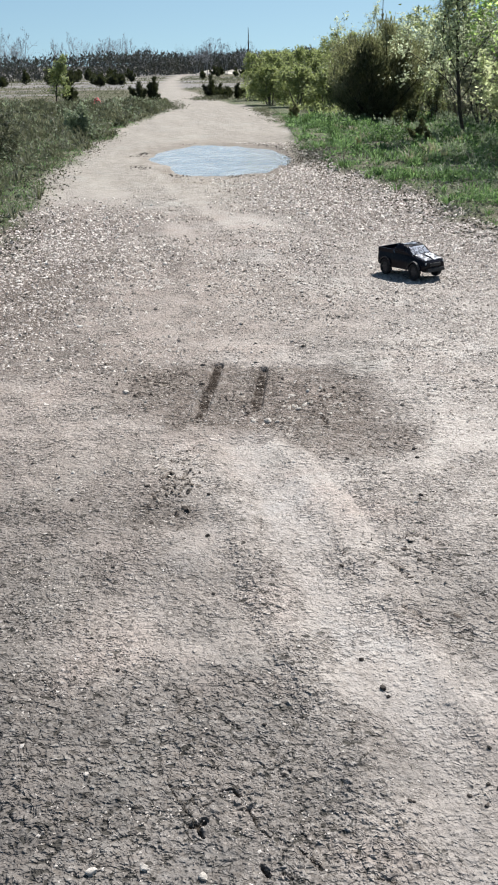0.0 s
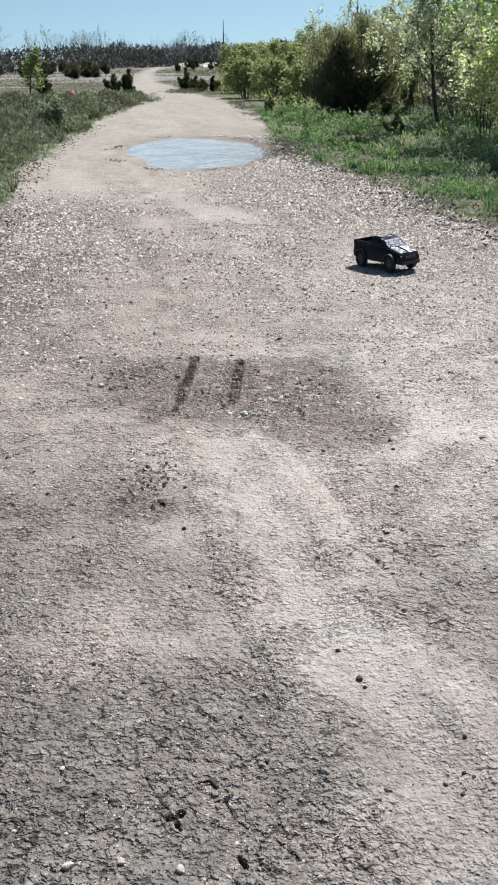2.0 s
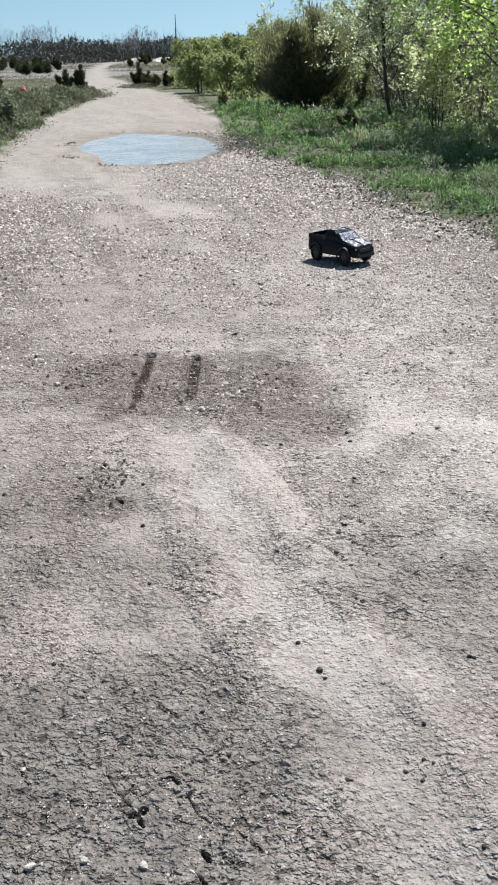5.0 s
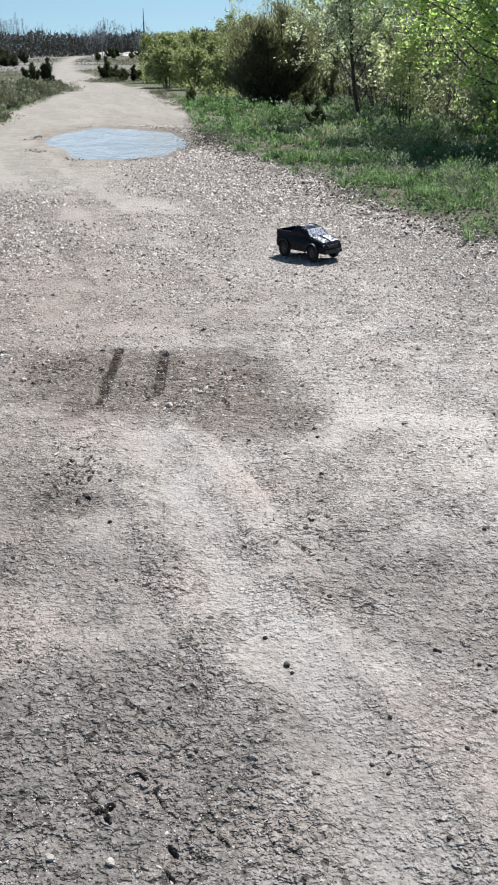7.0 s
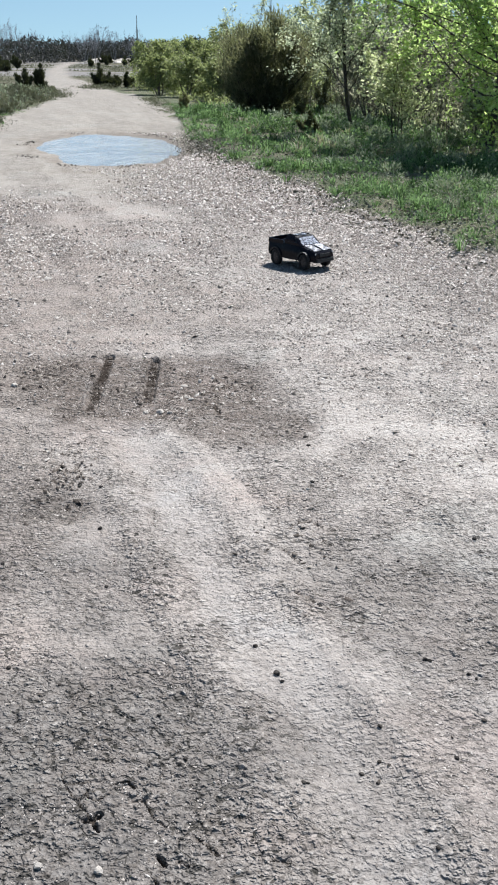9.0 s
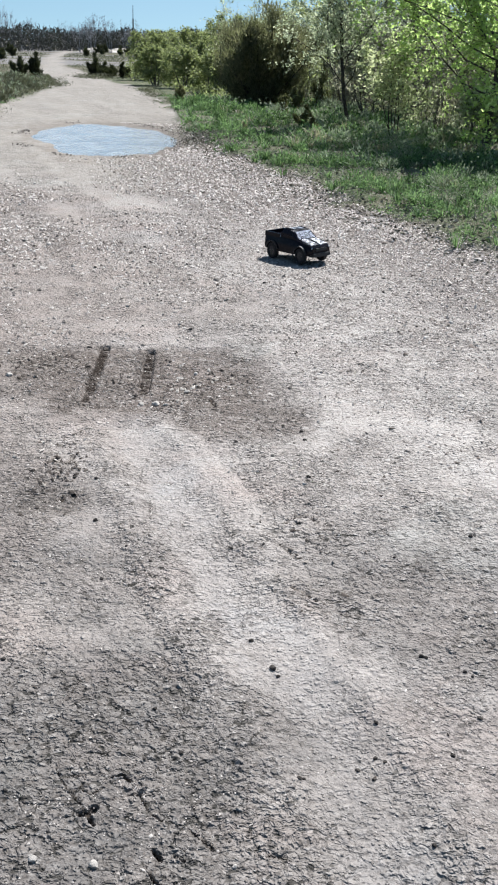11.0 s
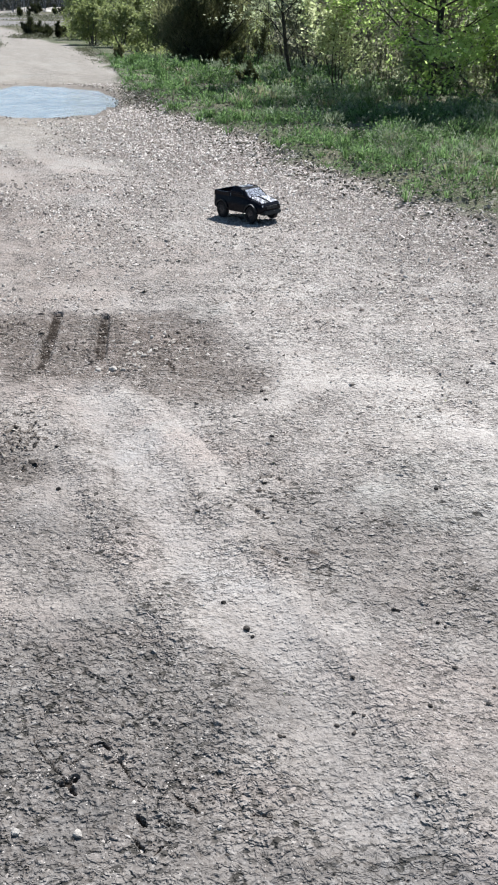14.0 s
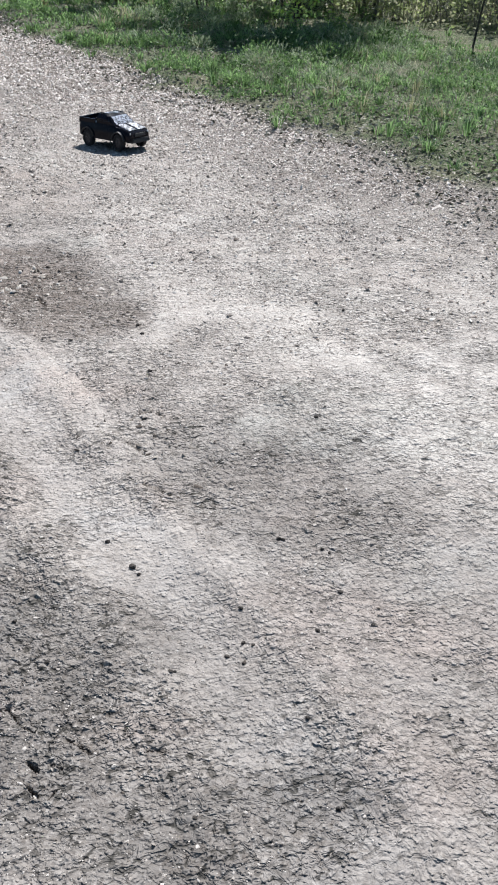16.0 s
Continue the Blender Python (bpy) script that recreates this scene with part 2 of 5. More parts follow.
    # wet earth of the tyre marks, and shade coloured into the crevices
    c = n.mix(wet_and_shade, c, (0.030, 0.022, 0.016))
    turf = n.mix(n.span(n.noise(1.2, 4), 0.45, 0.7), (0.070, 0.090, 0.042), (0.14, 0.135, 0.085))
    turf = n.mix(n.span(n.noise(28, 4, 0.7), 0.45, 0.68, 0, 0.8), turf, (0.27, 0.245, 0.20))
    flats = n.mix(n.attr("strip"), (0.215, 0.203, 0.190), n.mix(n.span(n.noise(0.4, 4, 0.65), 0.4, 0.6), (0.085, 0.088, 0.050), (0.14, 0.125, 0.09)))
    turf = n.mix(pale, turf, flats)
    c = n.mix(grass, c, turf)
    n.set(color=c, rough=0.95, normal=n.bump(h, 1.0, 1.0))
    return m


def leaf_material(name, dark, light, back=0.5, rough=0.55, warm=0.15):
    m = material(name, rough=rough)
    n = Nodes(m)
    r = n.island()
    c = n.mix(r, dark, light)
    c = n.mix(n.span(n.noise(2.4, 3, 0.65), 0.38, 0.62, 0, 0.5), c, tuple(0.6 * v for v in dark))
    n.set(color=c)
    n.b.inputs["Specular IOR Level"].default_value = 0.3
    tr = n.t.nodes.new("ShaderNodeBsdfTranslucent")
    n.put(tr.inputs[0], n.mix(warm, c, (0.42, 0.50, 0.07)))
    mx = n.t.nodes.new("ShaderNodeMixShader")
    mx.inputs[0].default_value = back
    n.t.links.new(n.b.outputs[0], mx.inputs[1]), n.t.links.new(tr.outputs[0], mx.inputs[2])
    n.t.links.new(mx.outputs[0], n.out.inputs[0])
    return m


def bark_material(name, a, b):
    m = material(name, rough=0.9)
    n = Nodes(m)
    n.set(color=n.mix(n.span(n.noise(22, 4, 0.7), 0.35, 0.65), a, b), normal=n.bump(n.noise(60, 4, 0.7), 0.01))
    return m


def stone_material(name, stops, scale=1.0):
    m = material(name, rough=0.9)
    n = Nodes(m)
    n.b.inputs["Specular IOR Level"].default_value = 0.2
    c = n.ramp(n.island(), *stops)
    c = n.mix(n.span(n.noise(90 * scale, 4, 0.7), 0.4, 0.7, 0, 0.4), c, n.mix(0.6, c, (0.25, 0.22, 0.19)))
    n.set(color=c, normal=n.bump(n.noise(180 * scale, 3, 0.7), 0.004, 0.8))
    return m


SOIL = soil_material()
GRAVEL = stone_material("gravel_chips", [(0.0, (0.17, 0.14, 0.118)), (0.25, (0.33, 0.284, 0.25)), (0.6, (0.52, 0.47, 0.43)), (1.0, (0.68, 0.64, 0.59))])
PEBBLE = stone_material("pebbles", [(0.0, (0.15, 0.13, 0.113)), (0.3, (0.31, 0.275, 0.243)), (0.75, (0.43, 0.392, 0.353)), (1.0, (0.56, 0.52, 0.475))])
DARK_STONE = stone_material("dark_stone", [(0.0, (0.022, 0.019, 0.017)), (1.0, (0.045, 0.039, 0.034))])
PALE_STONE = stone_material("pale_stone", [(0.0, (0.42, 0.385, 0.34)), (1.0, (0.52, 0.48, 0.43))])
SPECK = stone_material("dark_specks", [(0.0, (0.045, 0.038, 0.032)), (0.6, (0.11, 0.09, 0.075)), (1.0, (0.40, 0.36, 0.31))])
RIM = stone_material("wet_rim_stones", [(0.0, (0.05, 0.045, 0.04)), (0.5, (0.16, 0.14, 0.12)), (1.0, (0.40, 0.37, 0.33))])
LITTER = stone_material("dead_leaves", [(0.0, (0.07, 0.07, 0.045)), (0.5, (0.24, 0.22, 0.17)), (1.0, (0.44, 0.42, 0.35))])
GRASS = leaf_material("grass_blades", (0.034, 0.088, 0.028), (0.29, 0.45, 0.185), 0.58, 0.5, 0.05)
DRY_GRASS = leaf_material("dry_grass", (0.22, 0.21, 0.13), (0.47, 0.45, 0.33), 0.4)
OLIVE_GRASS = leaf_material("olive_grass", (0.075, 0.084, 0.050), (0.20, 0.205, 0.14), 0.45, 0.6, 0.04)
LEAF_YELLOW = leaf_material("young_yellow_green_leaves", (0.42, 0.60, 0.16), (0.72, 0.86, 0.36), 0.80, 0.5, 0.0)
LEAF_PALE = leaf_material("pale_grey_green_leaves", (0.42, 0.48, 0.23), (0.76, 0.79, 0.50), 0.72, 0.55, 0.0)
LEAF_HEDGE = leaf_material("hedge_leaves", (0.20, 0.245, 0.10), (0.41, 0.45, 0.225), 0.6)
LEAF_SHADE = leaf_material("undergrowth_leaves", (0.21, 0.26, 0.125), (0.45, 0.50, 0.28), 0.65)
LEAF_GREY = leaf_material("grey_brown_twig_leaves", (0.25, 0.245, 0.19), (0.52, 0.50, 0.41), 0.65)
LEAF_WILLOW = leaf_material("twiggy_green_leaves", (0.36, 0.42, 0.24), (0.68, 0.73, 0.50), 0.75, 0.55, 0.0)
PALE_WEED = leaf_material("pale_weed_leaves", (0.17, 0.22, 0.125), (0.41, 0.47, 0.31), 0.5, 0.55, 0.0)
NEEDLE = leaf_material("cedar_needles", (0.10, 0.106, 0.066), (0.30, 0.29, 0.19), 0.55, 0.7)
# blue-grey of distance haze is mixed into the far wood's colour
WOODS_HAZED = leaf_material("hazed_wood_brush", (0.060, 0.063, 0.070), (0.10, 0.10, 0.104), 0.1, 0.8)
SEEDLING = leaf_material("seedling_needles", (0.085, 0.090, 0.052), (0.23, 0.22, 0.13), 0.45, 0.7)
JUNIPER = leaf_material("juniper_needles", (0.018, 0.024, 0.018), (0.06, 0.066, 0.048), 0.25, 0.7)
BARK = bark_material("dark_bark", (0.030, 0.025, 0.020), (0.075, 0.062, 0.050))
BARK_GREY = bark_material("grey_bark", (0.085, 0.078, 0.067), (0.19, 0.175, 0.15))

# bark paled and blued in place of air haze on distant trees
BARK_HAZED = bark_material("hazed_far_bark", (0.17, 0.175, 0.19), (0.28, 0.28, 0.29))

# ---- the lie of the land ----
RIGHT_Y = [-40, 2, 5.4, 6.8, 7.6, 9.2, 10.9, 13.3, 14.7, 16.5, 18.5, 20.7, 28, 33.5, 40.4, 45.5, 53.8, 61.5, 69, 91, 107, 180, 400]
RIGHT_X = [3.6, 3.5, 3.40, 3.30, 3.15, 2.70, 2.20, 1.85, 1.63, 1.35, 0.95, 0.92, 0.95, 0.72, -0.04, -1.06, -2.33, -3.14, -4.6, -6.3, -7.6, -10.5, -30]
LEFT_Y = [-40, 2, 9.2, 10.6, 12.9, 17.5, 24.8, 38, 41.3, 51, 59, 73, 92, 110, 180, 400]
LEFT_X = [-2.5, -2.3, -2.33, -2.52, -2.83, -3.22, -3.36, -3.0, -3.27, -4.46, -5.34, -6.4, -8.0, -9.2, -12.5, -34]
RUT = [(-0.05, 4.05), (0.12, 3.45), (0.22, 2.95), (0.36, 2.35), (0.47, 1.95), (0.56, 1.5), (0.62, 1.0)]
RUT_2 = [(-0.2, 1.75), (-0.17, 1.5), (-0.15, 1.2)]
TYRE_A = [(-0.25, 4.42), (-0.215, 4.85), (-0.18, 5.28)]
TYRE_B = [(0.03, 4.55), (0.05, 4.85), (0.075, 5.22)]


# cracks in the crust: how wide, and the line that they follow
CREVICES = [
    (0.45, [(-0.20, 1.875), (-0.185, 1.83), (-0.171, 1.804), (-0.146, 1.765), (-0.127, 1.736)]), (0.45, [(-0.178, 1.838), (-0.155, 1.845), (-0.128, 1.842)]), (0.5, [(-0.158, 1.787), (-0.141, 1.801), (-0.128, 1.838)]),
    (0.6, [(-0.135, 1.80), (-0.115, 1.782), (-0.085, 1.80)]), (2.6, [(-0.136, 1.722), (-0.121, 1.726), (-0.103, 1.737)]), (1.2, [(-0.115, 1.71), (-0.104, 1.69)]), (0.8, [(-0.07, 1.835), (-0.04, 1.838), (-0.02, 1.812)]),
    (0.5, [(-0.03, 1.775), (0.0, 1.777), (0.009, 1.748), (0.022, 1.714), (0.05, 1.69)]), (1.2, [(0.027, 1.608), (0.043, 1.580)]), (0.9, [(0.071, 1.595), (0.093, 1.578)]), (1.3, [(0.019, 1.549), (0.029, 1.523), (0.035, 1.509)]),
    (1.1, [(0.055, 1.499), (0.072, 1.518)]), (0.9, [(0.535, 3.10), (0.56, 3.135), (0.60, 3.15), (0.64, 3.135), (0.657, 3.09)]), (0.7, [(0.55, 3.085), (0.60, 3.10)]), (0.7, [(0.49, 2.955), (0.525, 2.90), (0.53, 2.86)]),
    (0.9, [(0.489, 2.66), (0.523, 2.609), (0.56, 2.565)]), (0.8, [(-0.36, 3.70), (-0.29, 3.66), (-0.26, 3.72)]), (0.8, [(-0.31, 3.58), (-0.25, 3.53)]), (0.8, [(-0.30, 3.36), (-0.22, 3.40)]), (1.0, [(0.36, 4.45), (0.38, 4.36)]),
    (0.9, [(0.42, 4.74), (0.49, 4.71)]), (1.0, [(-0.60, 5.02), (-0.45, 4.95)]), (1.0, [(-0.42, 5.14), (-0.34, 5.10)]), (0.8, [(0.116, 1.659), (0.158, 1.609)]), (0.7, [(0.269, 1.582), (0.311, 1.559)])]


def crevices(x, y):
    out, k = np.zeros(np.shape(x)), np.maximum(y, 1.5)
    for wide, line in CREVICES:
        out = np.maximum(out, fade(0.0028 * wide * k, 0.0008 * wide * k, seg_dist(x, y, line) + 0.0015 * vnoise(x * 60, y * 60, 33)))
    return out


def right_edge(y):
    return np.interp(y, RIGHT_Y, RIGHT_X)


def left_edge(y):
    return np.interp(y, LEFT_Y, LEFT_X)


def puddle(x, y):
    """Below 1 inside the puddle: drawn out to a point on one side, with a ragged shore."""
    u, v = (x + 0.60 + 0.02 * (y - 18.4)), (y - 18.5 + 0.35 * (x + 0.6))
    a = np.arctan2(v / 3.3, u / 1.42)
    r = 1 + 0.05 * np.sin(3 * a + 0.7) + 0.03 * np.sin(7 * a + 2.0) - 0.13 * np.exp(-((np.abs(a) - 2.5) / 0.35) ** 2) + 0.03 * vnoise(3.5 * np.cos(a) + 9, 3.5 * np.sin(a) + 4, 5) + 0.06 * fbm(x / 0.5, y, 0.5, 3, 27)
    return np.hypot(u / 1.42, v / 3.3) / r


def damp_patch(x, y):
    w = 0.28 * fbm(x, y, 0.45, 4, 31)
    a = np.hypot((x - 0.0) / 0.80, (y - 4.72) / 0.72) + w
    a2 = np.hypot((x - 0.42) / 0.38, (y - 4.2) / 0.34) + w
    b = np.hypot((x + 0.33) / 0.17, (y - 3.36) / 0.13) + w
    c = np.hypot((x - 0.95) / 0.42, (y - 2.55) / 0.5) + 1.5 * w
    d = np.hypot((x - 0.95) / 0.8, (y - 3.3) / 0.55) + 1.5 * w
    top = fade(5.36, 5.28, y + 0.04 * x + 0.03 * vnoise(x * 6, y * 0, 8))
    return np.clip(np.maximum.reduce([1.0 * fade(1.12, 0.7, a) * top, 0.8 * fade(1.2, 0.6, a2), 0.7 * fade(1.25, 0.6, b), 0.35 * fade(1.2, 0.5, c), 0.2 * fade(1.2, 0.4, d)]), 0, 1)


def gravel_amount(x, y):
    w = 0.35 * fbm(x, y, 0.9, 3, 71)
    right = 0.75 * fade(-2.7, -0.3, x - right_edge(y) + 1.3 * w) * fade(26, 15, y) * (0.25 + 0.75 * fade(3.5, 7.0, y + 0.6 * x - 1.2)) * fade(0.5, 3.5, y)
    left = 0.9 * fade(-0.6, -1.7, x + 1.5 * w) * fade(4.6, 6.0, y) * fade(13.0, 10.0, y)
    mid = fade(1.0, 0.35, np.hypot((x + 0.6) / 2.2, (y - 8.9) / 1.2) + w)
    return np.clip(np.maximum.reduce([right, left, 0.45 * mid * np.clip(0.5 + fbm(x, y, 0.5, 3, 72), 0, 1)]), 0, 1)


def crack_amount(x, y):
    w = 0.3 * fbm(x, y, 0.5, 3, 91)
    left = 1.0 * fade(0.12, -0.52, x + 0.12 * (y - 2) + w) * fade(4.3, 2.1, y + w)
    low = 0.38 * fade(2.75, 1.75, y + 0.7 * w + 0.12 * x)
    spot = 0.85 * fade(1.15, 0.4, np.hypot((x + 0.25) / 0.8, (y - 1.8) / 0.6) + w)
    foot = 0.8 * fade(1.15, 0.5, np.hypot((x - 0.45) / 0.55, (y - 1.33) / 0.27) + w)
    behind = fade(-2.5, 0.6, y + 2 * w)
    return behind * np.clip(np.maximum.reduce([left, low, spot, foot, 0.45 * fade(1.2, 0.5, np.hypot((x - 0.85) / 0.5, (y - 2.6) / 0.6) + w)]), 0, 1)


def coarse_amount(x, y):
    """Crumbly, loosened dirt in bands along the way that wheels go, with trodden smooth lanes between."""
    u = x + 0.21 * (y - 3)
    bands = 0.55 + 0.75 * vnoise(u * 5.2 + 0.3 * vnoise(x * 2, y * 0.9, 6), y * 0.55, 101) + 0.35 * fbm(x, y, 0.35, 3, 102)
    k = fade(0.15, 0.75, bands)
    k = np.maximum(k, fade(1.2, 0.5, np.hypot((x - 1.08) / 0.34, (y - 2.7) / 0.62) + 0.35 * fbm(x, y, 0.3, 3, 103)))
    k = np.maximum(k, fade(1.2, 0.5, np.hypot((x - 0.55) / 0.17, (y - 2.75) / 0.42) + 0.35 * fbm(x, y, 0.2, 3, 104)))
    k = k * (1 - 0.7 * fade(1.1, 0.5, np.hypot((x - 0.80) / 0.16, (y - 2.05) / 0.45) + 0.3 * fbm(x, y, 0.3, 2, 105)))
    k = np.maximum(k, 0.9 * fade(0.05, -0.6, x + 0.3 * fbm(x, y, 0.6, 3, 107)) * fade(7, 4.5, y))
    k = np.maximum(k, 0.5 * fade(1.1, 0.5, np.hypot((x + 0.3) / 1.6, (y - 6.4) / 1.6) + 0.3 * fbm(x, y, 0.5, 3, 109)))
    k = np.maximum(k, 0.75 * fade(0.2, 1.0, x + 0.25 * fbm(x, y, 0.5, 3, 108)) * fade(3.6, 4.6, y) * fade(12, 7, y))
    k = np.maximum(k, 0.62 * fade(0.45, 0.9, x + 0.25 * fbm(x, y, 0.35, 3, 112)) * fade(4.6, 3.2, y))
    return np.clip(0.25 + 0.75 * k * (1 - 0.6 * fade(0.12, 0.05, seg_dist(x, y, RUT) + 0.04 * fbm(x, y, 0.2, 2, 15))), 0.05, 1)


def grass_amount(x, y):
    w = 0.22 * fbm(x, y, 0.7, 3, 51) + 0.05 * fbm(x, y, 0.12, 2, 52)
    return np.maximum(fade(-0.05, 0.22, x - right_edge(y) + w), fade(0.05, -0.22, x - left_edge(y) + w))


def strip_amount(x, y):
    """Low dark growth in long strips across the open flat."""
    return fade(0.10, 0.26, fbm(x / 4, y, 6, 3, 93) + 0.22 * fade(54, 47, y) + 0.25 * fade(0.5, 3, x - right_edge(y)))


def crumbs(x, y, size, seed):
    """Distance to the nearest and the next of scattered centres, and a number for the nearest one, in cells of that size."""
    u, v = x / size, y / size
    iu, iv = np.floor(u), np.floor(v)
    f1, f2, mark = np.full(np.shape(u), 9.0), np.full(np.shape(u), 9.0), np.zeros(np.shape(u))
    for du in (-1, 0, 1):
        for dv in (-1, 0, 1):
            a, b = iu + du, iv + dv
            d = np.hypot(a + 0.5 + 0.45 * lattice(a, b, seed) - u, b + 0.5 + 0.45 * lattice(a, b, seed + 1) - v)
            near = d < f1
            f2 = np.where(near, f1, np.minimum(f2, d))
            mark = np.where(near, lattice(a, b, seed + 2), mark)
            f1 = np.where(near, d, f1)
    return f1, f2, mark


def crust(x, y):
    """Flaky broken crust: uneven plates and crumbs, only where the dirt is seen from close by."""
    x, y = np.broadcast_arrays(np.asarray(x, float), np.asarray(y, float))
    out = np.zeros(x.shape)
    w = (x > -2.2) & (x < 2.6) & (y > 1.0) & (y < 6.5)
    if w.any():
        p, q = x[w], y[w]
        worn = 1 - 0.55 * fade(0.20, 0.08, seg_dist(p, q, RUT) + 0.05 * fbm(p, q, 0.2, 2, 15))
        p2, q2 = p + 0.02 * vnoise(p * 30, q * 30, 61), q + 0.02 * vnoise(p * 30, q * 30, 62)
        k = crack_amount(p, q)
        a1, a2, m1 = crumbs(p2, q2, 0.055, 3)
        plates = (0.0016 * m1 - 0.0020 * fade(0.20, 0.04, a2 - a1)) * k
        b1, b2, m2 = crumbs(p2, q2, 0.026, 8)
        some = np.clip(0.45 + 0.8 * fbm(p, q, 0.3, 3, 66), 0, 1) * worn * fade(6.5, 4.5, q)
        soft = 1 - 0.75 * fade(0.18, 0.07, seg_dist(p, q, RUT) + 0.05 * fbm(p, q, 0.2, 2, 15))
        rough = np.clip(0.45 + 0.9 * fbm(p, q, 0.35, 3, 64) + 0.6 * k + 0.5 * damp_patch(p, q), 0.08, 1.25) * soft
        u, v = p2 + 0.008 * vnoise(p * 90, q * 90, 5), q2 + 0.008 * vnoise(p * 90, q * 90, 7)
        flakes = 0.009 * (np.abs(vnoise(u / 0.034, v / 0.026, 71)) - 0.3) + 0.011 * (np.abs(vnoise(u / 0.016, v / 0.013, 72)) - 0.3) * fade(4.5, 2.5, q)
        flakes = 0.30 * np.clip(flakes, -0.0036, 0.0034) * rough * fade(6.5, 4.0, q)
        bits = 0.006 * fade(0.62, 0.12, b1) * np.clip(m2 + 0.1, 0, 1) * some
        out[w] = plates * worn + bits + flakes
    return out


def ground_z(x, y):
    x, y = np.asarray(x, float), np.asarray(y, float)
    near = fade(60, 15, np.hypot(x, y))
    g = grass_amount(x, y)
    z = 0.018 * fbm(x, y, 1.6, 2, 1) * near
    z = z + 0.010 * fbm(x, y, 0.33, 2, 3) * near
    z = z + 0.0032 * fbm(x, y, 0.085, 3, 6) * fade(14, 7, y) * (1 - 0.6 * fade(0.16, 0.05, seg_dist(x, y, RUT)))
    z = z + g * (0.05 + 0.05 * fbm(x, y, 0.8, 2, 11)) * near
    z = z - 0.016 * fade(0.15, 0.03, seg_dist(x, y, RUT)) + 0.010 * fade(0.09, 0.03, np.abs(seg_dist(x, y, RUT) - 0.2))
    for line in (TYRE_A, TYRE_B):
        d = seg_dist(x, y, line)
        z = z - 0.016 * fade(0.038, 0.024, d) + 0.006 * fade(0.022, 0.0, np.abs(d - 0.045)) * (1 + 0.6 * vnoise(x * 25, y * 25, 9))
        z = z + 0.006 * np.sin(y * 2 * np.pi / 0.07) * fade(0.032, 0.018, d)
    z = z - 0.012 * damp_patch(x, y)
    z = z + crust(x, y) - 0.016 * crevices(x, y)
    p = puddle(x, y)
    return z * fade(0.7, 1.25, p) + 0.006 * fade(0.95, 1.12, p) * fade(1.7, 1.15, p) - 0.07 * fade(1.06, 0.6, p)


def spread(lo, hi, fine_lo, fine_hi, step, below, above):
    """Grid lines, evenly fine between two values and ever wider outside them."""
    mid = list(np.arange(fine_lo, fine_hi + step / 2, step))
    a, s = [mid[0]], step
    while a[-1] > lo:
        s *= below
        a.append(a[-1] - s)
    b, s = [mid[-1]], step
    while b[-1] < hi:
        s *= above if b[-1] < 120 else 1.12
        b.append(b[-1] + s)
    return np.array(a[:0:-1] + mid + b[1:])


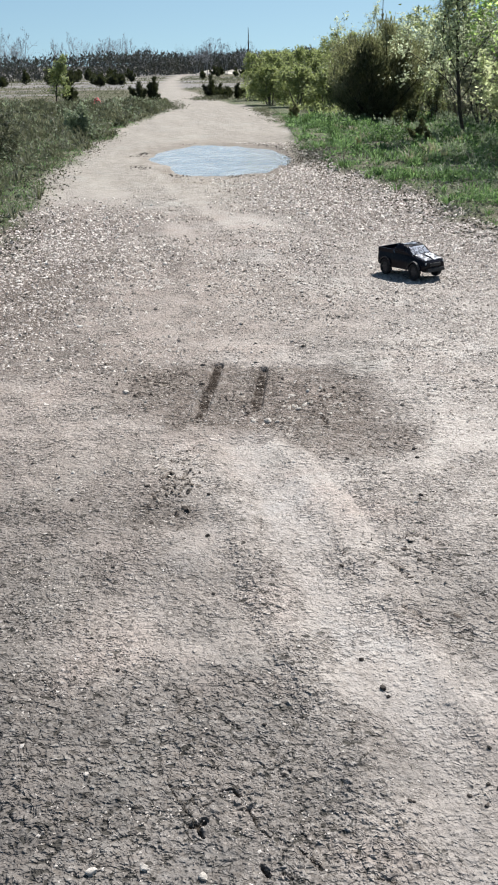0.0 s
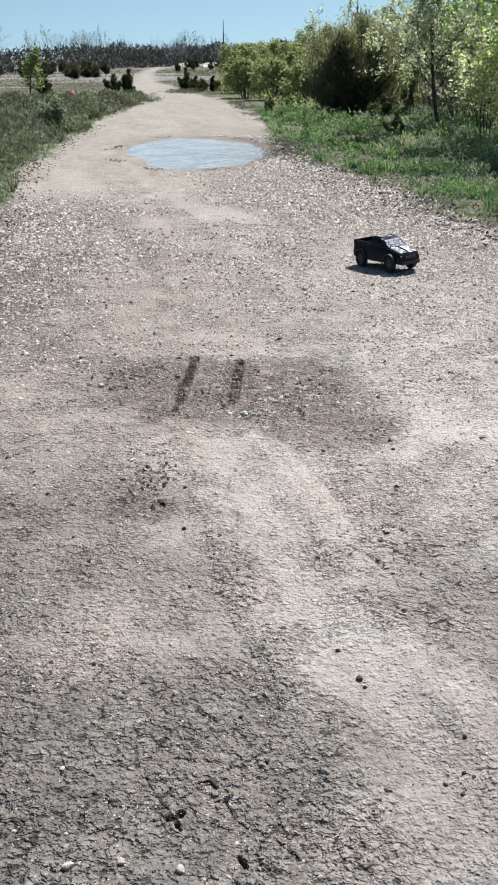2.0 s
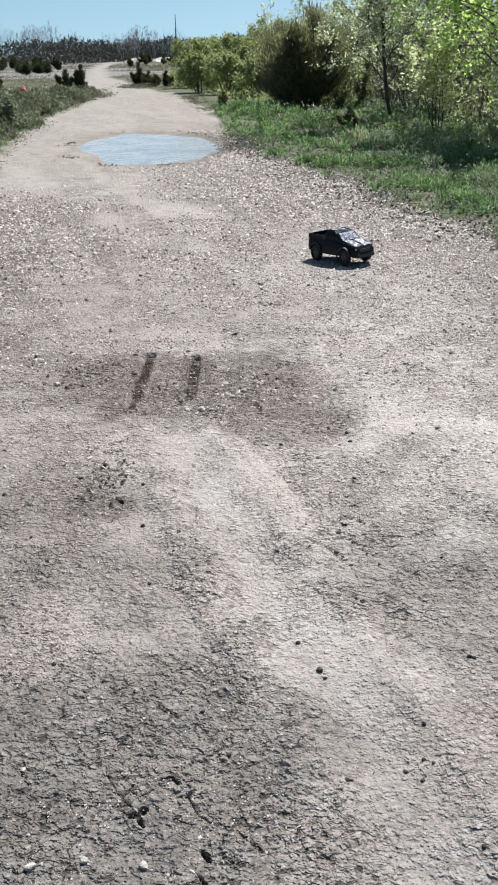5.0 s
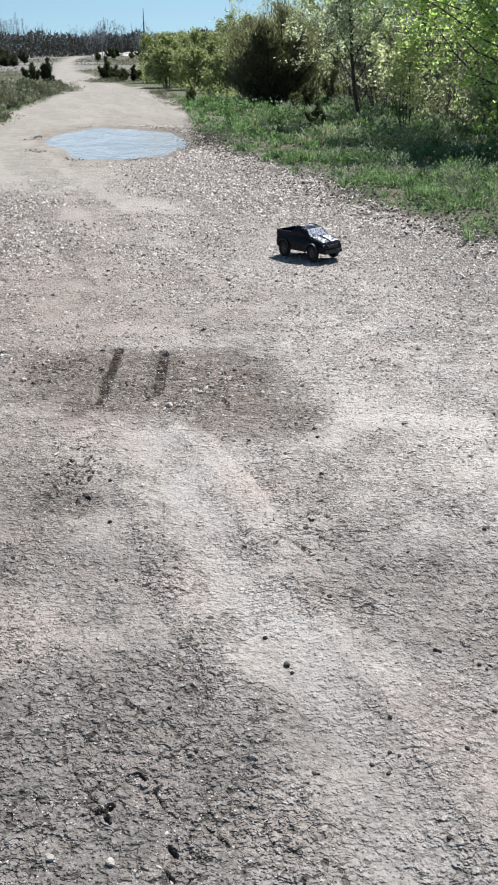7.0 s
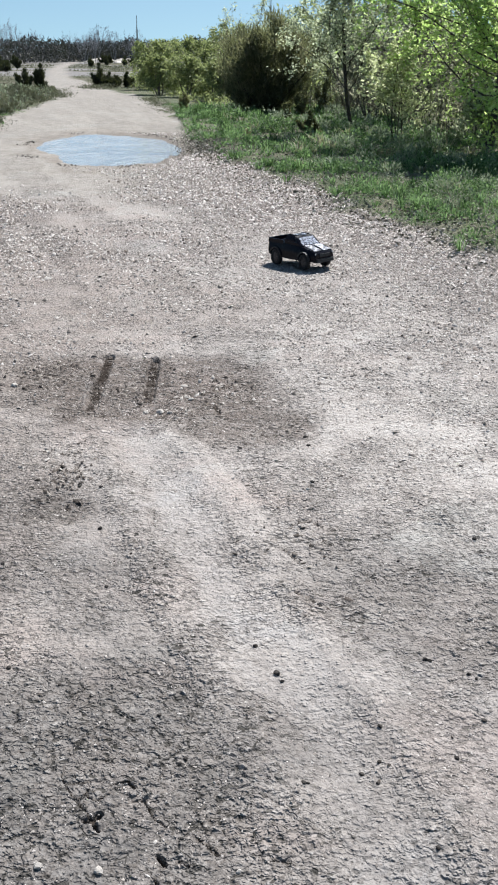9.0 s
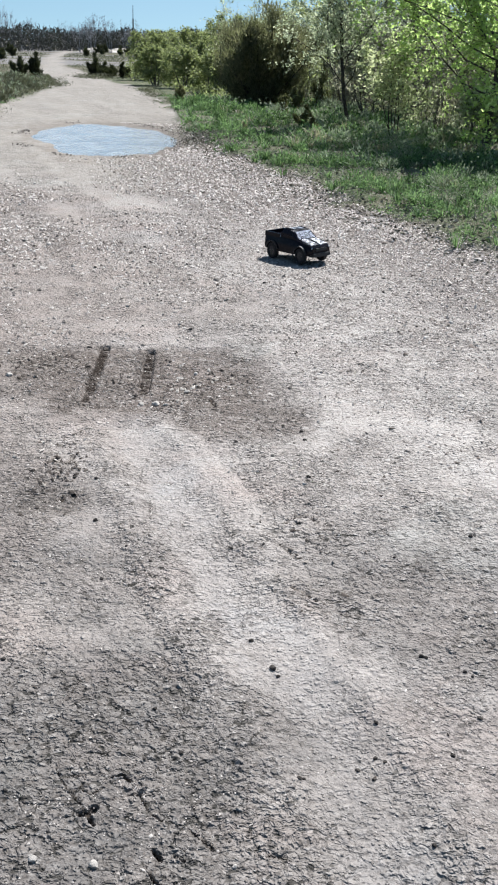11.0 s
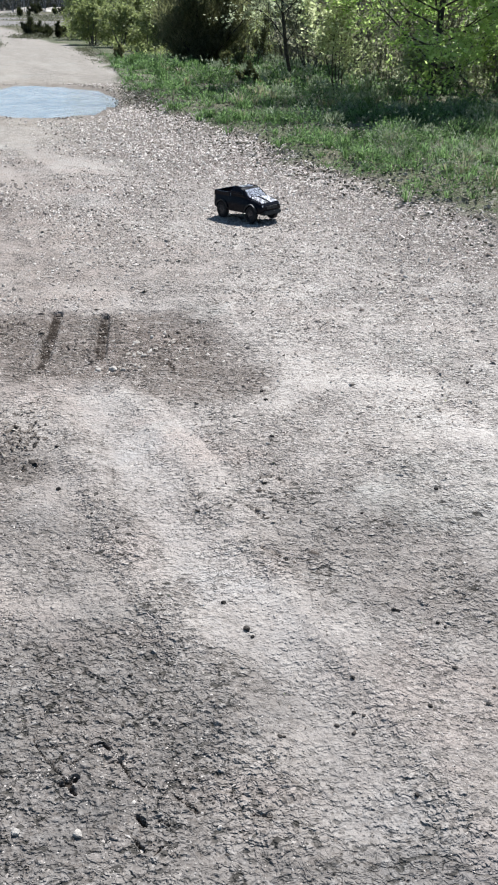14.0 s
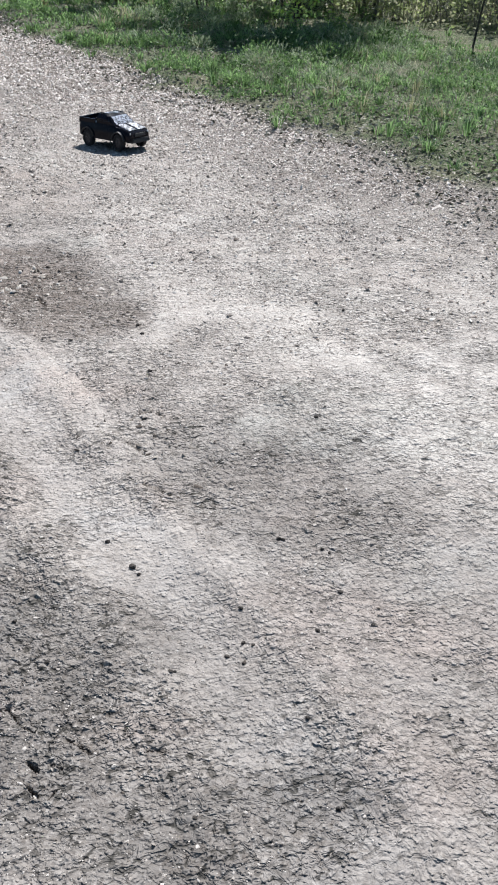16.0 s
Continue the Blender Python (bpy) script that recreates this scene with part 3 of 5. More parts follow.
def build_ground():
    gx = spread(-2500, 2500, -0.70, 1.20, 0.0080, 1.085, 1.085)
    gx = np.sort(np.concatenate([gx[(gx < -0.22) | (gx > 0.11)], np.arange(-0.22, 0.11, 0.0032)]))
    gy = spread(-2500, 4000, 1.2, 2.6, 0.0078, 1.2, 1.0185)
    gy = np.sort(np.concatenate([gy[((gy < 4.3) | (gy > 5.5)) & ((gy < 1.49) | (gy > 1.88))], np.arange(4.3, 5.5, 0.0135), np.arange(1.49, 1.88, 0.0036)]))
    X, Y = np.meshgrid(gx, gy)
    Z = ground_z(X, Y)
    nx, ny = len(gx), len(gy)
    k = np.arange(nx * ny).reshape(ny, nx)
    faces = np.stack([k[:-1, :-1], k[:-1, 1:], k[1:, 1:], k[1:, :-1]], -1).reshape(-1, 4)
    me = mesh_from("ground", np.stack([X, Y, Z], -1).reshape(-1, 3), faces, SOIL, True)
    rut = np.maximum(fade(0.13, 0.06, seg_dist(X, Y, RUT) + 0.05 * fbm(X, Y, 0.2, 2, 15)), 0.8 * fade(0.10, 0.04, seg_dist(X, Y, RUT_2)))
    rut = np.maximum(rut, 0.8 * fade(1.1, 0.5, np.hypot((X - 0.80 + 0.2 * (Y - 2)) / 0.13, (Y - 2.0) / 0.5) + 0.3 * fbm(X, Y, 0.3, 2, 105)))
    rut = np.maximum(rut, 0.22 * fade(0.1, 0.75, fbm(X, Y, 1.3, 3, 23)) * (1 - gravel_amount(X, Y)))
    dust = fade(-0.1, 1.3, X + 0.5 * fbm(X, Y, 0.9, 3, 29) - 0.12 * (Y - 4)) * fade(14, 7, Y) * fade(1.7, 3.0, Y)
    dust = np.clip(0.5 * dust * (1 - 0.8 * damp_patch(X, Y)), 0, 1)
    for sx, sy, rx, ry in ((0.0, 4.10, 0.28, 0.13), (0.58, 3.95, 0.20, 0.10), (-0.42, 3.85, 0.22, 0.22), (0.42, 3.05, 0.16, 0.12)):
        dust = np.maximum(dust, 0.22 * fade(1.15, 0.35, np.hypot((X - sx) / rx, (Y - sy) / ry) + 0.45 * fbm(X, Y, 0.12, 3, 37)))
    wet_and_shade = 0.95 * fade(0.029, 0.017, np.minimum(seg_dist(X, Y, TYRE_A), seg_dist(X, Y, TYRE_B)) + 0.010 * vnoise(X * 22, Y * 14, 46)) * np.clip(0.85 + 0.7 * fbm(X, Y, 0.05, 3, 44) + 0.25 * np.sin(Y * 2 * np.pi / 0.055), 0.25, 0.95)
    # carved crevices get the same dark colour, standing in for shade inside
    wet_and_shade = np.maximum(wet_and_shade, 0.9 * crevices(X, Y))
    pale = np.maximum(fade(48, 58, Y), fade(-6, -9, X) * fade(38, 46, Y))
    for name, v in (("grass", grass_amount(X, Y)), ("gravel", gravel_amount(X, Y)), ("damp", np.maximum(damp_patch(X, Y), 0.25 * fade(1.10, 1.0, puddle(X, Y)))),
                    ("smooth", rut), ("crack", crack_amount(X, Y)), ("pale", pale), ("dust", dust), ("wet_and_shade", wet_and_shade), ("tan", fade(8.5, 15, Y)), ("strip", strip_amount(X, Y)),
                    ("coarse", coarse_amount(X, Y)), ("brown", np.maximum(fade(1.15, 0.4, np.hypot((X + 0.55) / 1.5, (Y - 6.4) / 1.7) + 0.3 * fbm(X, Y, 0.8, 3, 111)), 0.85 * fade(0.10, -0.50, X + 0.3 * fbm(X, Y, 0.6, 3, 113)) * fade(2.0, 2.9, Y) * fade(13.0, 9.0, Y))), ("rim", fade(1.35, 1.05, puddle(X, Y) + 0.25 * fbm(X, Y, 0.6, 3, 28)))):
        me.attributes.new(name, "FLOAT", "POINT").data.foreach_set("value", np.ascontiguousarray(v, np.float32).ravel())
    tagged(new("ground", me), "pale dry dirt track with grassy verges", "ground", kind="structure")


build_ground()


def build_puddle():
    m = material("puddle_water", (0.40, 0.42, 0.43), 0.12)
    n = Nodes(m)
    n.set(color=n.mix(n.span(n.noise(1.1, 4, 0.6, 1.2), 0.35, 0.65), (0.30, 0.325, 0.335), (0.41, 0.425, 0.42)), normal=n.bump(n.noise(9, 4, 0.65, 0.6, n.warp(3, 0.1, (1.0, 0.45, 1.0))), 0.03, 0.8))
    n.b.inputs["IOR"].default_value = 1.33
    bm = bmesh.new()
    ring = []
    for k in range(120):
        a = 2 * math.pi * k / 120
        ring.append(bm.verts.new((-0.62 + 1.62 * math.cos(a), 18.5 + 3.85 * math.sin(a), -0.018)))
    bm.faces.new(ring)
    me = bpy.data.meshes.new("puddle")
    bm.to_mesh(me)
    bm.free()
    me.materials.append(m)
    tagged(new("puddle", me), "shallow milky rain puddle lying across the track", "water", kind="structure")


build_puddle()

# ---- loose stones ----
ROCK = bmesh.new()
bmesh.ops.create_icosphere(ROCK, subdivisions=1, radius=1)
ICO_V = np.array([v.co[:] for v in ROCK.verts])
ICO_F = np.array([[v.index for v in f.verts] for f in ROCK.faces])
ROCK.free()
CHIP_V = np.array([(1, 0.1, -0.6), (0.1, 1, -0.6), (-1, 0.1, -0.6), (-0.1, -1, -0.6), (0.45, 0.2, 0.8), (-0.45, -0.1, 0.8)], float)
CHIP_F = np.array([[0, 1, 4], [1, 5, 4], [1, 2, 5], [2, 3, 5], [3, 4, 5], [3, 0, 4]])


def chips(name, rng, xs, ys, size, mat, flat=0.4, sink=0.3, label="", category="gravel", slim=(0.45, 0.9)):
    """Many small angular stones in one mesh."""
    n, size = len(xs), np.minimum(size, 2.3 * np.median(size))
    v = CHIP_V[None] + 0.45 * rng.uniform(-1, 1, (n, 6, 3))
    v = v * np.stack([size, size * rng.uniform(*slim, n), size * flat * rng.uniform(0.5, 1.3, n)], -1)[:, None] * 0.5
    tilt = rng.normal(0, 0.38, n)
    c, s = np.cos(tilt)[:, None], np.sin(tilt)[:, None]
    v = np.stack([v[..., 0] * c - v[..., 2] * s, v[..., 1], v[..., 0] * s + v[..., 2] * c], -1)
    a = rng.uniform(0, 2 * np.pi, n)
    c, s = np.cos(a)[:, None], np.sin(a)[:, None]
    v = np.stack([v[..., 0] * c - v[..., 1] * s, v[..., 0] * s + v[..., 1] * c, v[..., 2]], -1)
    z = ground_z(xs, ys) + size * flat * (0.5 - sink)
    v += np.stack([xs, ys, z], -1)[:, None]
    f = (CHIP_F[None] + 6 * np.arange(n)[:, None, None]).reshape(-1, 3)
    return tagged(new(name, mesh_from(name, v.reshape(-1, 3), f, mat)), label, category, kind="stuff")


def scatter(rng, n, x0, x1, y0, y1, weight):
    """Random places in a rectangle, thinned by a weight."""
    x, y = rng.uniform(x0, x1, n), rng.uniform(y0, y1, n)
    keep = rng.uniform(0, 1, n) < weight(x, y)
    return x[keep], y[keep]


def free(x, y):
    return (puddle(x, y) > 1.08) * (1 - grass_amount(x, y))


def build_gravel():
    rng = np.random.default_rng(5)
    x, y = scatter(rng, 400000, -3.4, 3.7, 3.5, 22, lambda x, y: gravel_amount(x, y) * (puddle(x, y) > 1.08) * (grass_amount(x, y) < 0.8) * np.where(x < -0.5, 0.5, 0.72) * np.clip(8.0 / y, 0.3, 1))
    chips("gravel", rng, x, y, np.exp(rng.normal(math.log(0.0245), 0.36, len(x))) * np.clip(y / 9, 0.75, 1.35), GRAVEL, 0.38, 0.12, "angular pale pinkish-grey gravel chips along the track edges", slim=(0.25, 0.6))
    x, y = scatter(rng, 90000, -2.2, 3.0, 3.4, 10, lambda x, y: free(x, y) * (1 - 0.8 * fade(0.16, 0.08, seg_dist(x, y, RUT))) * np.clip(0.45 + 0.8 * fbm(x, y, 0.5, 3, 86) - 0.7 * damp_patch(x, y) + 0.5 * fade(0.6, 1.6, x), 0.04, 1) * 0.6)
    chips("pebbly_dirt", rng, x, y, np.exp(rng.normal(math.log(0.0145), 0.42, len(x))) * np.clip(y / 5, 0.8, 1.6), PEBBLE, 0.34, 0.25, "pale pebbles and crumbs pressed into the dry dirt", slim=(0.4, 0.9))
    near = lambda x, y: free(x, y) * np.clip(1.9 / y, 0, 1) ** 1.5 * (np.abs(x - 0.2) < 0.32 * y + 0.15)
    x, y = scatter(rng, 170000, -1.4, 2.2, 1.2, 6, lambda x, y: near(x, y) * fade(6, 3.5, y) * (1 - 0.6 * fade(0.16, 0.08, seg_dist(x, y, RUT))) * np.clip(0.5 + 0.8 * fbm(x, y, 0.4, 3, 88) + 0.5 * damp_patch(x, y), 0.08, 1))
    chips("grit", rng, x, y, np.exp(rng.normal(math.log(0.0056), 0.45, len(x))) * np.clip(y / 2.6, 0.85, 1.6), PEBBLE, 0.38, 0.35, "fine loose grit and crumbs scattered on the dirt")
    x, y = scatter(rng, 9000, -1.2, 1.0, 3.2, 5.5, lambda x, y: damp_patch(x, y) * fade(0.03, 0.05, np.minimum(seg_dist(x, y, TYRE_A), seg_dist(x, y, TYRE_B))) * np.clip(0.4 + fbm(x, y, 0.25, 2, 19), 0.02, 1))
    chips("broken_bits", rng, x, y, np.exp(rng.normal(math.log(0.012), 0.5, len(x))), SPECK, 0.35, 0.3, "broken bits of stone and clod on the damp patch", "stones", slim=(0.3, 0.8))
    heaps = [(-0.31, 3.62, 0.05, 0.16, 170), (0.55, 2.95, 0.10, 0.16, 40), (-0.62, 5.0, 0.16, 0.12, 150), (-0.42, 4.92, 0.08, 0.14, 130), (-0.05, 4.75, 0.10, 0.18, 120), (0.42, 4.72, 0.10, 0.10, 90), (0.14, 5.0, 0.05, 0.15, 60)]
    x = np.concatenate([rng.normal(hx, sx, m) for hx, hy, sx, sy, m in heaps])
    y = np.concatenate([rng.normal(hy, sy, m) for hx, hy, sx, sy, m in heaps])
    chips("dark_crust_flakes", rng, x, y, np.exp(rng.normal(math.log(0.017), 0.5, len(x))), SPECK, 0.35, 0.25, "dark broken flakes of crust beside the damp patch", "stones", slim=(0.25, 0.6))
    x, y = np.concatenate([rng.normal(0.36, 0.13, 70), rng.normal(0.06, 0.10, 40), rng.normal(-0.35, 0.08, 30)]), np.concatenate([rng.normal(4.70, 0.13, 70), rng.normal(4.38, 0.05, 40), rng.normal(3.85, 0.10, 30)])
    chips("pale_flakes", rng, x, y, np.exp(rng.normal(math.log(0.021), 0.45, len(x))), PALE_STONE, 0.3, 0.25, "pale broken flakes of stone on the damp patch", "stones", slim=(0.25, 0.6))
    x, y = scatter(rng, 900, -2.4, 3.2, 1.2, 16, lambda x, y: free(x, y) * np.clip(2.5 / y, 0.12, 1))
    chips("small_stones", rng, x, y, np.exp(rng.normal(math.log(0.0072), 0.35, len(x))) * np.clip(y / 4, 0.9, 1.8), SPECK, 0.7, 0.2, "small dark stones lying loose on the dirt", "stones")
    a = rng.uniform(0, 2 * np.pi, 1400)
    a = a[vnoise(a * 3, 0 * a, 12) > 0.15]
    r = rng.normal(1.06, 0.05, len(a))
    x, y = -0.62 + 1.38 * r * np.cos(a) - 0.066 * r * np.sin(a), 18.5 + 3.3 * r * np.sin(a)
    chips("rim_stones", rng, x, y, np.exp(rng.normal(math.log(0.022), 0.5, len(x))), RIM, 0.6, 0.2, "wet dark stones along the rim of the puddle", "stones")


build_gravel()


def stone(x, y, size, mat, label, seed):
    """A single loose stone, its faces broken and its foot in the dirt."""
    rng = np.random.default_rng(seed)
    bm = bmesh.new()
    bmesh.ops.create_icosphere(bm, subdivisions=2, radius=0.5)
    for v in bm.verts:
        d = v.co.copy()
        v.co *= 1 + 0.30 * noise.noise(d * 2.4 + Vector((seed, 0, 0))) + 0.10 * noise.noise(d * 7 + Vector((seed, 3, 0)))
    for k in range(4):
        nrm = Vector(rng.normal(0, 1, 3)).normalized()
        bmesh.ops.bisect_plane(bm, geom=bm.verts[:] + bm.edges[:] + bm.faces[:], plane_co=nrm * 0.36, plane_no=nrm, clear_outer=True)
        bmesh.ops.holes_fill(bm, edges=[e for e in bm.edges if e.is_boundary])
    bmesh.ops.scale(bm, vec=(size, size * rng.uniform(0.65, 0.95), size * rng.uniform(0.5, 0.75)), verts=bm.verts)
    me = bpy.data.meshes.new("stone")
    bmesh.ops.recalc_face_normals(bm, faces=bm.faces)
    bm.to_mesh(me)
    bm.free()
    me.materials.append(mat)
    ob = new("stone", me)
    ob.matrix_world = pose(x, y, float(ground_z(x, y)) + size * 0.14, 0, 0, rng.uniform(0, 360))
    return tagged(ob, label, "stone", "loose stones on the track")

# stones that lie singly: x, y and size
DARK_STONES = [
    (0.375, 2.245, 0.026), (0.385, 2.21, 0.014), (0.33, 2.39, 0.016), (-0.163, 3.5, 0.020), (-0.153, 3.15, 0.020), (0.738, 3.88, 0.022), (0.684, 3.47, 0.020), (0.808, 2.255, 0.018),
    (0.741, 4.0, 0.024), (1.177, 2.93, 0.018), (1.692, 3.93, 0.022)]
PALE_STONES = [
    (-0.34, 1.58, 0.026), (-0.23, 1.6, 0.02), (-0.1, 1.58, 0.024), (0.09, 4.39, 0.045), (0.02, 4.38, 0.03), (0.31, 4.82, 0.03), (-0.65, 4.79, 0.04), (-0.4, 1.88, 0.016),
    (0.25, 4.55, 0.03), (0.14, 4.36, 0.025), (0.47, 4.62, 0.022), (0.03, 1.52, 0.02), (0.2, 1.56, 0.014)]
LITTLE_STONES = [
    (-0.64, 2.96), (-0.47, 2.91), (-0.55, 3.09), (-0.71, 3.47), (0.04, 2.84), (-0.04, 2.95), (-0.12, 2.76), (-0.23, 2.23), (-0.38, 2.33), (0.04, 2.08),
    (1.07, 5.75), (0.94, 6.91), (-0.31, 1.8), (0.01, 1.89), (0.1, 1.91), (0.39, 1.8), (0.61, 1.98), (0.98, 1.47), (0.98, 1.6), (0.62, 1.32),
    (0.92, 1.83), (0.77, 1.84), (0.82, 2.25), (0.87, 2.81), (0.64, 1.56), (0.91, 2.17), (0.925, 2.15), (0.38, 1.8), (0.33, 1.37), (0.89, 1.98),
    (0.58, 1.86), (0.6, 1.84), (0.53, 1.83), (0.56, 1.79)]

for k, (sx, sy, size) in enumerate(DARK_STONES):
    stone(sx, sy, size, DARK_STONE, "small dark stone lying loose on the dirt track", 40 + k)
for k, (sx, sy) in enumerate(LITTLE_STONES):
    stone(sx, sy, 0.010 + 0.003 * ((k * 0.618) % 1) * sy, DARK_STONE, "tiny dark stone lying loose on the dirt track", 60 + k)
for k, (sx, sy, size) in enumerate(PALE_STONES):
    stone(sx, sy, size, PALE_STONE, "pale limestone pebble lying on the dirt track", 120 + k)


# ---- plants ----
def leaf_mesh(name, rng, centres, length, width, mat, ways=None, droop=0.0, folds=0.25, level=0.0):
    """Diamond-shaped leaves, folded along the middle: four corners each, two faces."""
    n = len(centres)
    if ways is None:
        ways = rng.normal(0, 1, (n, 3))
        ways[:, 2] = ways[:, 2] * 0.6 - droop
    ways = ways / (np.linalg.norm(ways, axis=1, keepdims=True) + 1e-9)
    other = np.cross(ways, rng.normal(0, 1, (n, 3)) + np.array([0, 0, level]))
    other /= np.linalg.norm(other, axis=1, keepdims=True) + 1e-9
    up = np.cross(ways, other)
    L = (length * rng.uniform(0.6, 1.35, n))[:, None]
    W = (width * rng.uniform(0.6, 1.3, n))[:, None]
    a = centres
    tip = centres + ways * L
    m1 = centres + ways * L * 0.45 + other * W * 0.5 + up * W * folds
    m2 = centres + ways * L * 0.45 - other * W * 0.5 + up * W * folds
    v = np.stack([a, m1, tip, m2], 1).reshape(-1, 3)
    k = 4 * np.arange(n)[:, None]
    f = np.concatenate([k + np.array([[0, 1, 2]]), k + np.array([[0, 2, 3]])], 0)
    return mesh_from(name, v, f, mat)


def tubes(name, segs, mat, sides=5):
    """Tapered round sticks: segs rows of x0 y0 z0 r0 x1 y1 z1 r1."""
    s = np.asarray(segs, float)
    n = len(s)
    p0, r0, p1, r1 = s[:, 0:3], s[:, 3], s[:, 4:7], s[:, 7]
    w = p1 - p0
    w /= np.linalg.norm(w, axis=1, keepdims=True) + 1e-9
    ref = np.where(np.abs(w[:, 2:3]) > 0.9, np.array([[1.0, 0, 0]]), np.array([[0, 0, 1.0]]))
    u = np.cross(w, ref)
    u /= np.linalg.norm(u, axis=1, keepdims=True)
    q = np.cross(w, u)
    a = 2 * np.pi * np.arange(sides) / sides
    ring = u[:, None] * np.cos(a)[None, :, None] + q[:, None] * np.sin(a)[None, :, None]
    v = np.concatenate([p0[:, None] + ring * r0[:, None, None], p1[:, None] + ring * r1[:, None, None]], 1).reshape(-1, 3)
    k = np.arange(sides)
    f = np.stack([k, (k + 1) % sides, (k + 1) % sides + sides, k + sides], -1)
    f = (f[None] + (2 * sides * np.arange(n))[:, None, None]).reshape(-1, 4)
    return mesh_from(name, v, f, mat, True)


def stick(rng, p, way, length, r, steps, wander, lift, out):
    """A bent tapering stick; appends its pieces to out and returns its points."""
    pts, way = [np.array(p, float)], np.array(way, float)
    way /= np.linalg.norm(way)
    for k in range(steps):
        way = way + rng.normal(0, wander, 3) + np.array([0, 0, lift])
        way /= np.linalg.norm(way)
        pts.append(pts[-1] + way * length / steps)
        ra, rb = r * (1 - 0.75 * k / steps), r * (1 - 0.75 * (k + 1) / steps)
        out.append((*pts[-2], ra, *pts[-1], rb))
    return pts


def along(pts, f):
    i = min(int(f * (len(pts) - 1)), len(pts) - 2)
    g = f * (len(pts) - 1) - i
    return pts[i] * (1 - g) + pts[i + 1] * g, pts[i + 1] - pts[i]


def plant(name, label, category, x, y, height, width, leaf, bark, seed, stems=1, limbs=14, subs=5, twigs=4, per_twig=6, leaf_size=0.06, radius=0.05,
          lean=0.0, bare=0.15, lift=0.05, rise=0.5, group="", leaf_width=0.6, z=None, fine=1.0, low=1.0, level=0.0):
    """A tree or shrub: trunk, limbs with twigs, and a crown of single leaves on the twigs."""
    rng = np.random.default_rng(seed)
    base = np.array([0, 0, -0.05])
    trunk, wood, spots, limb_parts = [], [], [], []
    for s in range(stems):
        a = rng.uniform(0, 2 * np.pi)
        off = np.array([math.cos(a), math.sin(a), 0]) * (0.0 if stems == 1 else width * 0.10 * rng.uniform(0.3, 1))
        tilt = lean if stems == 1 else rng.uniform(0.1, 0.45) * width / height
        main = stick(rng, base + off, (math.cos(a) * tilt, math.sin(a) * tilt, 1), height * (1 if stems == 1 else rng.uniform(0.7, 1)), radius, 7, 0.07, 0.03, trunk)
        for k in range(limbs):
            f = bare + (0.97 - bare) * (k + rng.uniform(0, 1)) / limbs
            p, w = along(main, f)
            az = k * 2.4 + rng.uniform(-0.5, 0.5)
            limb_parts.append([]) if stems == 1 else None
            reach = width * 0.5 * (1.05 - 0.75 * max(0, f - 0.35) / 0.65) * (low + (1 - low) * min(1, f / 0.4)) * rng.uniform(0.7, 1.15)
            limb = stick(rng, p, (math.cos(az), math.sin(az), rise + 0.8 * f), reach, radius * 0.32 * (1.1 - f), 4, 0.20, lift, wood if stems > 1 else limb_parts[-1])
            for j in range(subs):
                q, w2 = along(limb, rng.uniform(0.2, 1.0))
                sub = stick(rng, q, w2 / np.linalg.norm(w2) + rng.normal(0, 0.6, 3), reach * rng.uniform(0.25, 0.5), radius * 0.16 * fine, 2, 0.2, lift, wood)
                for i in range(twigs):
                    q2, w3 = along(sub, rng.uniform(0.1, 1.0))
                    tw = stick(rng, q2, w3 / np.linalg.norm(w3) + rng.normal(0, 0.7, 3), reach * rng.uniform(0.1, 0.25), radius * 0.07 * fine, 1, 0.2, lift, wood)
                    for h in range(per_twig):
                        spots.append(along(tw, rng.uniform(0, 1))[0] + rng.normal(0, leaf_size * 0.6, 3))
    if height > 4 and leaf != LEAF_YELLOW:
        spots = [q for q in spots if q[2] < 2.9 or rng.uniform(0, 1) < 0.4]
    thing = new(name)
    per = len(trunk) // stems
    for s in range(stems):
        kind = "trunk" if stems == 1 else "stem"
        under(new(kind, tubes(kind, trunk[s * per:(s + 1) * per], bark, 7)), thing)
    for one in limb_parts:
        under(new("limb", tubes("limb", one, bark, 5)), thing)
    tagged(under(new("twigwork", tubes("twigwork", wood, bark, 3)), thing), kind="stuff")
    if per_twig and leaf:
        under(new("crown", leaf_mesh("crown", rng, np.array(spots), leaf_size, leaf_size * leaf_width, leaf, droop=0.2, level=level)), thing)
    thing.matrix_world = pose(x, y, float(ground_z(x, y)) if z is None else z)
    return tagged(thing, label, category, group)


